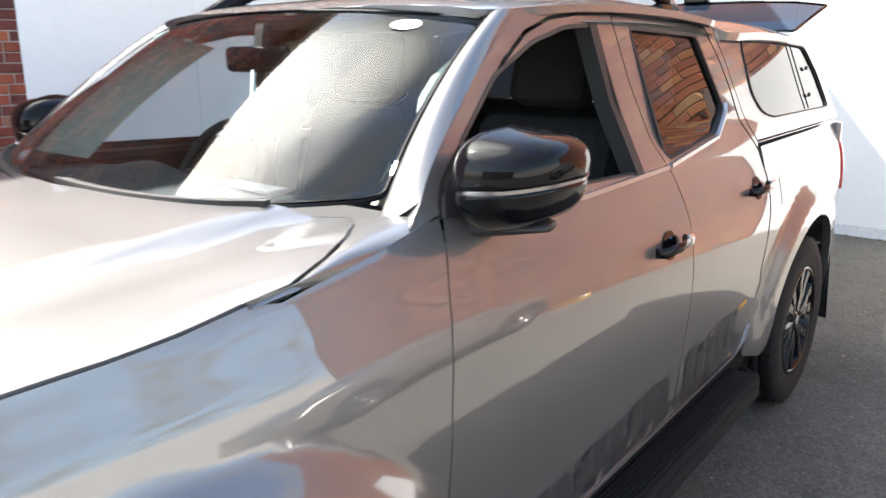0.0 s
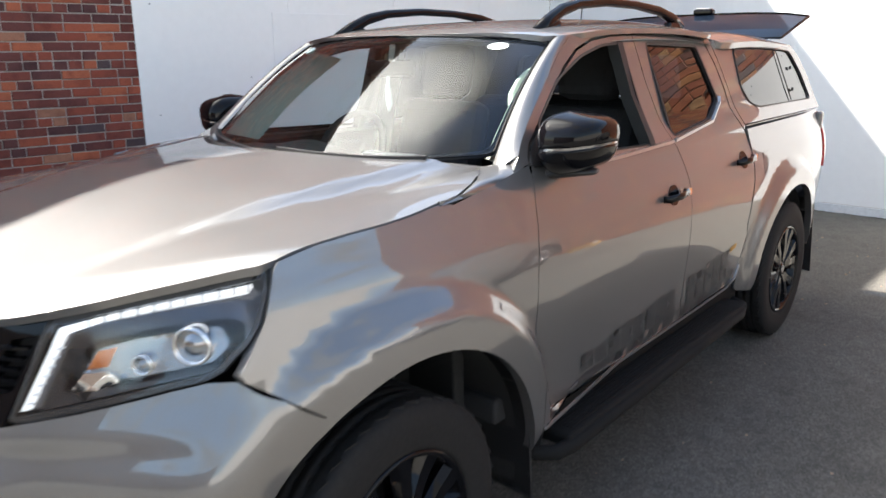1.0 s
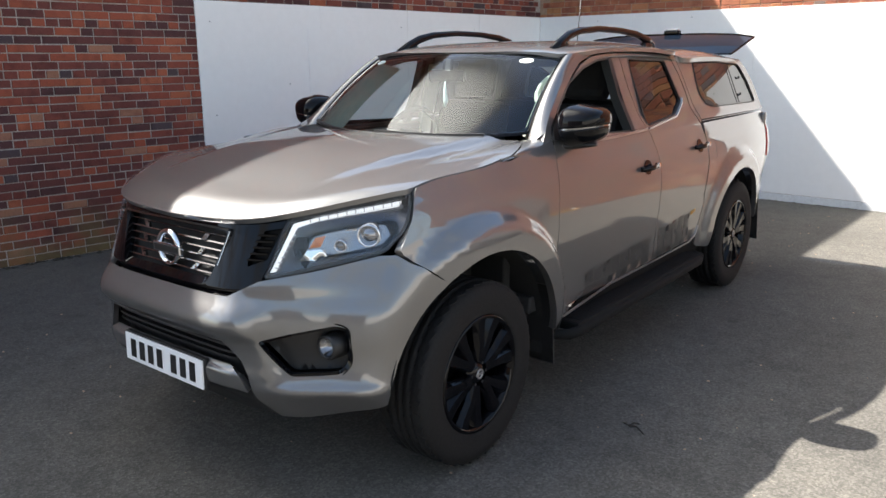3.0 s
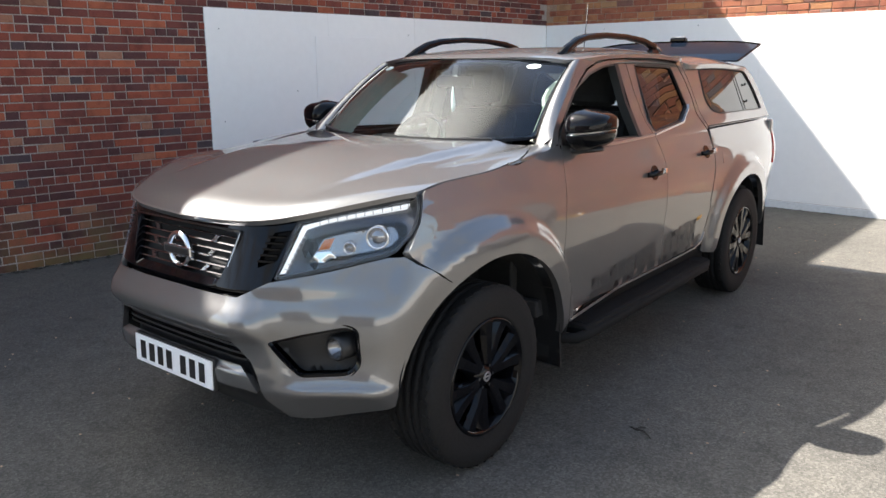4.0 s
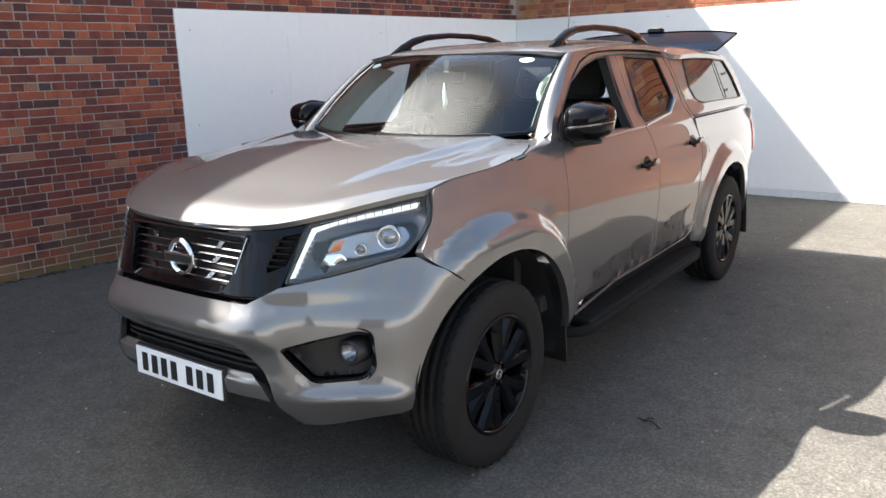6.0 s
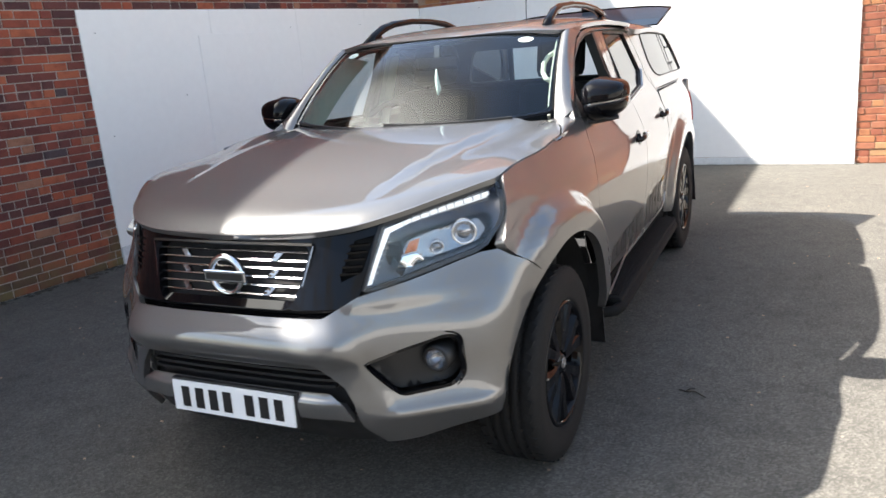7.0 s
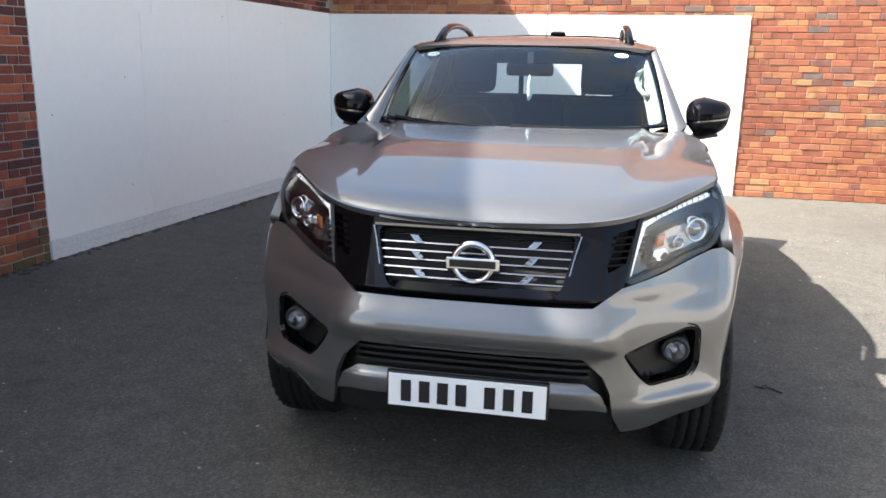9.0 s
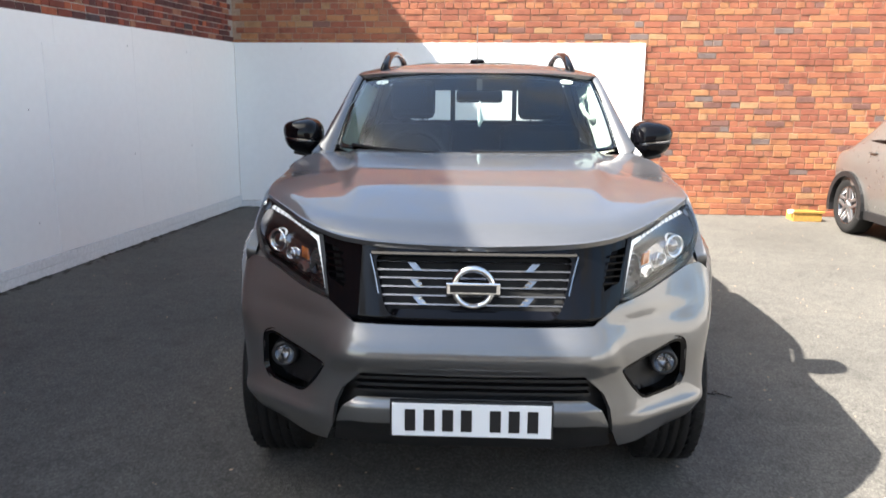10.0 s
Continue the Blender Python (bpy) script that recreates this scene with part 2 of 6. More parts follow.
WHITE_LEFT, WHITE_BACK = 5.07, 5.26
for start, end in ((0.02, 1.24), (1.242, 2.46), (2.462, 3.68), (3.682, WHITE_LEFT)):
    panel_run("panel", LEFT_WAY, LEFT_OUT, start, end, 0.15, PANEL_TOP, 0.02, wall_left, WHITE_BOARD, "smooth white wall board")
for start, end in ((0.02, 1.4), (1.402, 2.9), (2.902, 4.1), (4.102, WHITE_BACK)):
    panel_run("panel", BACK_WAY, BACK_OUT, start, end, 0.085, PANEL_TOP, 0.02, wall_back, WHITE_BOARD, "smooth white wall board")
for k in range(2):
    panel_run("plinth", LEFT_WAY, LEFT_OUT, 0.0, WHITE_LEFT, 0.075 * k - 0.01 * (k == 0), 0.075 * k + 0.072, 0.034, wall_left, WHITE_PAINT, "white-painted brick plinth")
panel_run("patch_panel", LEFT_WAY, LEFT_OUT, 2.98, 3.85, 0.152, 1.91, 0.026, wall_left, WHITE_BOARD, "thin white board fixed over the panels")
for way, out, wall, spots in ((LEFT_WAY, LEFT_OUT, wall_left, ((4.09, 1.37), (4.09, 0.45), (4.93, 1.95), (4.93, 1.10), (2.56, 1.95), (1.34, 1.95), (1.34, 0.9), (2.56, 0.9))),
                              (BACK_WAY, BACK_OUT, wall_back, ((0.9, 2.06), (2.15, 2.06), (3.5, 2.06), (4.6, 2.06), (5.18, 2.06), (4.6, 1.2), (5.18, 1.2), (3.5, 1.2)))):
    for u, z in spots:
        p = CORNER + way * u + out * 0.021
        turn = Matrix((out, way, Vector((0, 0, 1)))).transposed().to_4x4()
        part("screw_head", from_bm("screw_head", box_bm((0.005, 0.011, 0.011), p + Vector((0, 0, z)), 0.0025, turn), SCREW), wall)
panel_run("plinth", BACK_WAY, BACK_OUT, 0.0, WHITE_BACK, -0.01, 0.08, 0.03, wall_back, WHITE_PAINT, "white-painted brick plinth")


def brick_slots(length, top, skip, course, long):
    """Centres along the wall, heights and lengths of the bricks of a wall, in a mixed garden bond."""
    rng = random.Random(4)
    rows = int(top / course)
    for r in range(rows):
        x = [0.0, 0.5, 0.22, 0.71][r % 4] * long
        headers = r % 6 == 4
        while x < length:
            w = long / 2 if headers or rng.random() < 0.28 else long
            mid, z = x + w / 2, (r + 0.5) * course
            x += w
            if not skip(mid, z, w):
                yield mid, z, w


BRICK_SHAPE = {}


def brick_mesh(w, course):
    """One brick: its face bevelled, open at the back."""
    h, d, b = course / 2 - 0.0045, 0.02, 0.004
    a = w / 2 - 0.0045
    v = [(-a, 0, -h), (a, 0, -h), (a, 0, h), (-a, 0, h), (-a, d - b, -h), (a, d - b, -h), (a, d - b, h), (-a, d - b, h),
         (-a + b, d, -h + b), (a - b, d, -h + b), (a - b, d, h - b), (-a + b, d, h - b)]
    f = [(8, 9, 10, 11)] + [(i, (i + 1) % 4, (i + 1) % 4 + 4, i + 4) for i in range(4)] + [(i + 4, (i + 1) % 4 + 4, (i + 1) % 4 + 8, i + 8) for i in range(4)]
    return v, [tuple(reversed(q)) for q in f]


def lay_bricks(wall, way, out, length, top, skip, near, label, single_kind, joined_kind, course, long):
    rng = random.Random(9)
    rot = Matrix((way, out, Vector((0, 0, 1)))).transposed().to_4x4()
    if rot.determinant() < 0:
        flip = True
    else:
        flip = False
    verts, faces, single = [], [], []
    for mid, z, w in brick_slots(length, top, skip, course, long):
        jit = rng.uniform(-0.014, -0.006)
        m = Matrix.Translation(CORNER + way * mid + out * jit + Vector((0, 0, z + rng.uniform(-0.0015, 0.0015)))) @ rot @ Matrix.Rotation(rng.uniform(-0.008, 0.008), 4, "Y")
        if near(mid, z) and len(single) < 300:
            single.append((m, w))
            continue
        v, f = brick_mesh(w, course)
        k = len(verts)
        verts += [m @ Vector(p) for p in v]
        faces += [tuple(i + k for i in (reversed(q) if flip else q)) for q in f]
    rest = part("bricks", mesh_of("bricks", verts, faces, joined_kind), wall, label)
    rest["kind"] = "stuff"
    for m, w in single:
        key = (round(w, 3), flip, single_kind.name)
        if key not in BRICK_SHAPE:
            v, f = brick_mesh(w, course)
            BRICK_SHAPE[key] = mesh_of("brick", v, [tuple(reversed(q)) if flip else q for q in f], single_kind)
        ob = part("brick", BRICK_SHAPE[key], wall)
        ob.matrix_basis = m


def ground_sheet():
    v, f = prism([(-400, -400), (400, -400), (400, 400), (-400, 400)], -0.6, 0.0)
    ob = part("ground", mesh_of("ground", v, [q for q in f], ASPHALT))
    return tagged(ob, "worn grey tarmac of the yard", "ground", "", "structure")


ground_sheet()


# ---------------------------------------------------------------- car materials
def paint_material():
    m, n, l, b = shader("grey_metallic_paint", (0.142, 0.140, 0.139), 0.40, 0.68)
    b.inputs["Coat Weight"].default_value, b.inputs["Coat Roughness"].default_value, b.inputs["Coat IOR"].default_value = 1.0, 0.012, 1.8
    at = place_of(n)
    flakes = n.new("ShaderNodeTexVoronoi")
    flakes.inputs["Scale"].default_value = 2600.0
    dust = add(n, "TexNoise", Scale=3.0, Detail=5.0)
    l.new(at, flakes.inputs["Vector"]), l.new(at, dust.inputs["Vector"])
    c = ramp(n, l, flakes.outputs["Color"], [(0.2, (0.115, 0.114, 0.114)), (0.8, (0.168, 0.166, 0.166))]).outputs["Color"]
    c = blend(n, l, "MULTIPLY", 0.5, c, ramp(n, l, dust.outputs["Fac"], [(0.3, (0.9, 0.9, 0.9)), (0.7, (1.05, 1.05, 1.05))]).outputs["Color"])
    l.new(c, b.inputs["Base Color"])
    r = n.new("ShaderNodeMapRange")
    r.inputs["To Min"].default_value, r.inputs["To Max"].default_value = 0.38, 0.45
    l.new(dust.outputs["Fac"], r.inputs["Value"])
    l.new(r.outputs[0], b.inputs["Roughness"])
    return m


def thin_glass(name, tint, gloss=1.0):
    """A pane: it lets light through with a tint and mirrors by its angle."""
    m = bpy.data.materials.new(name)
    m.use_nodes = True
    n, l = m.node_tree.nodes, m.node_tree.links
    n.clear()
    through_it = n.new("ShaderNodeBsdfTransparent")
    through_it.inputs["Color"].default_value = (*tint, 1)
    mirror = n.new("ShaderNodeBsdfGlossy")
    mirror.inputs["Roughness"].default_value = 0.005
    facing = add(n, "LayerWeight", Blend=0.5)
    power = n.new("ShaderNodeMath")
    power.operation = "POWER"
    l.new(facing.outputs["Facing"], power.inputs[0])
    power.inputs[1].default_value = 5.0
    fres = n.new("ShaderNodeMath")
    fres.operation = "MULTIPLY_ADD"
    l.new(power.outputs[0], fres.inputs[0])
    fres.inputs[1].default_value, fres.inputs[2].default_value = 0.96, 0.04
    mul = n.new("ShaderNodeMath")
    mul.operation, mul.use_clamp = "MULTIPLY", True
    mul.inputs[1].default_value = gloss
    l.new(fres.outputs[0], mul.inputs[0])
    mix = n.new("ShaderNodeMixShader")
    l.new(mul.outputs[0], mix.inputs[0]), l.new(through_it.outputs[0], mix.inputs[1]), l.new(mirror.outputs[0], mix.inputs[2])
    out = n.new("ShaderNodeOutputMaterial")
    l.new(mix.outputs[0], out.inputs["Surface"])
    return m


PAINT = paint_material()
GLOSS_BLACK = shader("gloss_black", (0.003, 0.003, 0.004), 0.03, 0.0, Specular_IOR_Level=0.2)[0]
PLASTIC = speckled("black_plastic", (0.011, 0.011, 0.012), 0.5, 400, 0.3, 0.25, 0.0006)
DARK = speckled("dark_recess", (0.008, 0.008, 0.008), 0.8, 60, 0.3, 0)
RUBBER = speckled("tyre_rubber", (0.009, 0.0087, 0.0087), 0.8, 90, 0.35, 0.3, 0.001, 0.0, Specular_IOR_Level=0.3)
CHROME = shader("chrome", (0.82, 0.83, 0.85), 0.07, 1.0)[0]
SATIN = shader("satin_silver", (0.42, 0.42, 0.43), 0.28, 0.9)[0]
SLAT = shader("slat_metal", (0.30, 0.30, 0.315), 0.18, 1.0)[0]
LAMP_SILVER = shader("lamp_silver", (0.085, 0.085, 0.09), 0.22, 0.9)[0]
STEP_BLACK = speckled("step_rubber", (0.007, 0.007, 0.007), 0.85, 300, 0.3, 0.3, 0.001, 0.0, Specular_IOR_Level=0.2)
SMOKE = shader("smoked_chrome", (0.30, 0.30, 0.31), 0.16, 1.0)[0]
WINDSCREEN = thin_glass("windscreen_glass", (0.66, 0.77, 0.78), 1.75)
TINTED = thin_glass("tinted_glass", (0.035, 0.035, 0.04), 1.3)
LENS = thin_glass("clear_lens", (0.93, 0.94, 0.95), 1.2)
WHITE_LENS = shader("light_guide", (0.60, 0.61, 0.63), 0.25, 0.0, Coat_Weight=1.0, Emission_Color=(0.95, 0.98, 1.0, 1.0), Emission_Strength=0.2)[0]
RED_LENS = shader("red_lens", (0.5, 0.02, 0.02), 0.1, 0.0, Coat_Weight=1.0)[0]
AMBER = shader("amber_lens", (0.5, 0.14, 0.03), 0.15, 0.0, Coat_Weight=1.0)[0]
CLOTH = speckled("dark_cloth", (0.022, 0.022, 0.024), 0.9, 30, 0.12, 0.0)
CREAM = speckled("cream_trim", (0.36, 0.38, 0.32), 0.7, 25, 0.05, 0.0)
PLATE_WHITE = shader("plate_white", (0.82, 0.83, 0.84), 0.3)[0]
PLATE_BLACK = shader("plate_black", (0.012, 0.012, 0.013), 0.4)[0]
YELLOW = speckled("yellow", (0.47, 0.26, 0.06), 0.5, 50, 0.2, 0.2, 0.001)
DECAL_AND_REFLECTION = speckled("dark_decal_and_reflection", (0.034, 0.034, 0.035), 0.35, 80, 0.25, 0)
STICKER = speckled("pale_sticker", (0.62, 0.72, 0.68), 0.5, 60, 0.1, 0)
GATE_GLASS = thin_glass("dark_blue_glass", (0.08, 0.11, 0.165), 0.5)


# ---------------------------------------------------------------- surfaces of the truck
def table(points):
    """A smooth line through (a, value) points."""
    xs, ys = [p[0] for p in points], [p[1] for p in points]

    def at(a):
        if a <= xs[0]:
            return ys[0]
        if a >= xs[-1]:
            return ys[-1]
        i = max(k for k in range(len(xs) - 1) if xs[k] <= a)
        h = xs[i + 1] - xs[i]
        f = (a - xs[i]) / h
        m0 = (ys[i + 1] - ys[i - 1]) / (xs[i + 1] - xs[i - 1]) if i > 0 else (ys[1] - ys[0]) / h
        m1 = (ys[i + 2] - ys[i]) / (xs[i + 2] - xs[i]) if i + 2 < len(xs) else (ys[-1] - ys[-2]) / h
        return (2 * f ** 3 - 3 * f ** 2 + 1) * ys[i] + (f ** 3 - 2 * f ** 2 + f) * h * m0 + (3 * f ** 2 - 2 * f ** 3) * ys[i + 1] + (f ** 3 - f ** 2) * h * m1
    return at


def ease(a, b, v):
    f = min(1, max(0, (v - a) / (b - a)))
    return f * f * (3 - 2 * f)


ARCHES = ((0.048, 0.39, 0.505, 0.49), (3.13, 0.39, 0.50, 0.47))     # y, z and the two radii of the wheel openings
side_profile = table([(0.33, 0.845), (0.42, 0.868), (0.50, 0.880), (0.58, 0.884), (0.70, 0.893), (0.82, 0.902), (0.92, 0.903), (1.00, 0.896), (1.07, 0.882), (1.13, 0.860), (1.18, 0.842)])


def side_x(y, z):
    """Half the truck's width at a place along it and a height."""
    x = side_profile(z) if z < 1.17 else 0.8455 - 0.31 * (z - 1.17)
    if z > 1.17:
        x -= (0.034 * ease(1.18, 1.32, z) + 0.03 * max(0.0, z - 1.30)) * (1 - 0.7 * ease(2.1, 3.4, y))
    if y < 0.5:
        x -= 0.052 * (min(1.3, (0.5 - y) / 0.95)) ** 1.8 * (1.0 + 0.35 * ease(0.90, 1.05, z))
    if y > 3.3:
        x -= 0.05 * ((y - 3.3) / 0.7) ** 2
    x -= 0.017 * max(0.0, y - 0.5)
    if z < 1.15:
        for yc, zc, ry, rz in ARCHES:
            r = math.hypot((y - yc) / ry, (z - zc) / rz)
            if z > 0.25:
                x += (0.038 + 0.02 * (y < 1)) * (1 - ease(1.16, 1.34, r)) * ease(1.12, 0.98, z) * (0.32 + 0.68 * ease(-0.50, -0.08, y))
    return x


def side_at(y, z, off=0.0):
    return Vector((side_x(y, z) + off, y, z))


front_set = table([(0.30, 0.15), (0.36, 0.11), (0.43, 0.055), (0.50, 0.035), (0.57, 0.04), (0.635, 0.035), (0.675, 0.005), (0.70, -0.005), (0.74, 0.005), (0.80, 0.045), (0.86, 0.075), (0.92, 0.10), (1.00, 0.125), (1.06, 0.145), (1.14, 0.205)])
FRONT_X = [0.0, 0.22, 0.40, 0.55, 0.70, 0.81]
FRONT_Y = [-0.85, -0.848, -0.832, -0.742, -0.634, -0.548]
corner_set = table([(0.30, 0.12), (0.36, 0.075), (0.42, 0.032), (0.465, 0.012), (0.50, 0.018), (0.58, 0.026), (0.66, 0.024), (0.74, 0.032), (0.80, 0.052), (0.86, 0.077), (0.92, 0.10), (1.00, 0.125), (1.06, 0.145), (1.14, 0.205)])
FRONT_W = [1, 1, 1, 1, 1.40, 1.45, 1.10, 0.50, 0.0]


def s_of_x(x):
    a = abs(x)
    i = max(k for k in range(5) if FRONT_X[k] <= a + 1e-9)
    s = i + (a - FRONT_X[i]) / (FRONT_X[i + 1] - FRONT_X[i])
    return math.copysign(s, x)


def x_of_s(s):
    i = min(4, int(s))
    return FRONT_X[i] + (FRONT_X[i + 1] - FRONT_X[i]) * (s - i)


def nose(s, z, off=0.0):
    """The truck's face: s runs from the middle round the corner to the wheel opening; off: how far it stands out."""
    a, sign = min(7.999, abs(s)), (1 if s >= 0 else -1)
    turn = ease(2.0, 3.2, a)
    set_back = front_set(z) * (1 - turn) + corner_set(z) * turn

    def plan(k):
        if k < 0:
            x, y = plan(-k)
            return -x, y
        if k < 6:
            return FRONT_X[k], FRONT_Y[k] + set_back * FRONT_W[k]
        y = (-0.46, -0.32, -0.15, 0.02)[min(k, 9) - 6]
        y += set_back * (FRONT_W[k] if k < 9 else 0)
        return side_x(y, z), y
    i = int(a)
    f = a - i
    p = [plan(i - 1), plan(i), plan(i + 1), plan(i + 2)]
    w = (-0.5 * f + f * f - 0.5 * f ** 3, 1 - 2.5 * f * f + 1.5 * f ** 3, 0.5 * f + 2 * f * f - 1.5 * f ** 3, -0.5 * f * f + 0.5 * f ** 3)
    d = (-0.5 + 2 * f - 1.5 * f * f, -5 * f + 4.5 * f * f, 0.5 + 4 * f - 4.5 * f * f, -f + 1.5 * f * f)
    x, y = sum(c * q[0] for c, q in zip(w, p)), sum(c * q[1] for c, q in zip(w, p))
    dx, dy = sum(c * q[0] for c, q in zip(d, p)), sum(c * q[1] for c, q in zip(d, p))
    if 2.6 < a < 6.4:
        off += 0.008 * math.exp(-((z - 0.465) / 0.03) ** 2) * ease(2.6, 3.4, a) * ease(6.4, 5.6, a)
    if z < 0.85:
        b = s_of_x(0.44 + 0.45 * (0.80 - z))
        off -= 0.009 * ease(0.85, 0.79, z) * ease(b - 0.28, b + 0.12, a) * ease(5.6, 3.8, a) * ease(0.46, 0.56, z)
    n = math.hypot(dx, dy) or 1
    return Vector((sign * (x + dy / n * off), y - dx / n * off, z))


def yz(y, z):
    """A point of the face near the wheel opening, given by its place along the truck."""
    lo, hi = 4.0, 7.99
    for _ in range(24):
        mid = (lo + hi) / 2
        lo, hi = (mid, hi) if nose(mid, z).y < y else (lo, mid)
    return lo, z


hood_front = table([(0, -0.735), (0.3, -0.715), (0.42, -0.685), (0.5, -0.640), (0.6, -0.545), (0.65, -0.478), (0.72, -0.385), (0.79, -0.275), (0.83, -0.205)])


hood_line = table([(-0.75, 1.082), (-0.65, 1.106), (-0.55, 1.128), (-0.33, 1.169), (-0.15, 1.196), (0.0, 1.215), (0.15, 1.230), (0.25, 1.238), (0.40, 1.248), (0.60, 1.258)])


def hood_at(x, y, off=0.0):
    a = abs(x)
    z = hood_line(y)
    z -= (0.012 + 0.035 * ease(-0.4, 0.3, y)) * (a / 0.83) ** 4 * (1 - 0.85 * ease(0.02, 0.62, y))
    d = max(0.0, y - hood_front(min(a, 0.83)))
    z -= (0.034 - 0.026 * (a / 0.83) ** 2) * max(0.0, 1 - d / 0.13) ** 2.4
    crease = 0.40 + 0.16 * (y + 0.7) / 1.15
    z += 0.018 * (1 - ease(crease - 0.01, crease + 0.055, a)) * ease(-0.65, 0.05, y)
    z -= 0.008 * math.exp(-((a - crease - 0.10) / 0.06) ** 2) * ease(-0.3, 0.30, y)
    return Vector((x, y, z + off))


def screen_at(x, v, off=0.0):
    """The windscreen: x across, v from its foot (0) to its top (1)."""
    q = (x / 0.68) ** 2
    low, high = Vector((x, 0.40 + 0.15 * q + 0.10 * q ** 3, 1.252 + 0.022 * q)), Vector((x, 0.985 + 0.105 * q + 0.03 * q ** 3, 1.632 - 0.032 * q))
    p = low.lerp(high, v)
    p.z += 0.02 * v * (1 - v) * 4
    return p + Vector((0, -0.5, 0.86)) * off


roof_line = table([(0.98, 1.632), (1.10, 1.662), (1.35, 1.690), (1.70, 1.702), (2.10, 1.697), (2.45, 1.676)])


def roof_at(x, y, off=0.0):
    return Vector((x, y, roof_line(y) - 0.058 * (abs(x) / 0.70) ** 4 + off))


def hood_edge(y):
    """Where the bonnet ends over the wing."""
    x = 0.83
    for _ in range(4):
        x = side_x(y, hood_at(x, y).z) - 0.007
    return x


# ---------------------------------------------------------------- panel builder
def inside(poly, a, b):
    hit = False
    j = len(poly) - 1
    for i in range(len(poly)):
        (x1, y1), (x2, y2) = poly[i], poly[j]
        if (y1 > b) != (y2 > b) and a < (x2 - x1) * (b - y1) / (y2 - y1) + x1:
            hit = not hit
        j = i
    return hit


def dense(poly, step):
    out = []
    for i, p in enumerate(poly):
        q = poly[(i + 1) % len(poly)]
        n = max(1, int(math.ceil(math.hypot(q[0] - p[0], q[1] - p[1]) / step)))
        out += [(p[0] + (q[0] - p[0]) * k / n, p[1] + (q[1] - p[1]) * k / n) for k in range(n)]
    return out


def soft_poly(poly, radius, n=4):
    """The outline with its corners rounded."""
    out = []
    for i, p in enumerate(poly):
        a, c = Vector(poly[i - 1]), Vector(poly[(i + 1) % len(poly)])
        p = Vector(p)
        ra, rc = min(radius, (a - p).length * 0.45), min(radius, (c - p).length * 0.45)
        s, e = p + (a - p).normalized() * ra, p + (c - p).normalized() * rc
        for k in range(n + 1):
            f = k / n
            out.append(tuple((1 - f) ** 2 * s + 2 * f * (1 - f) * p + f * f * e))
    return out


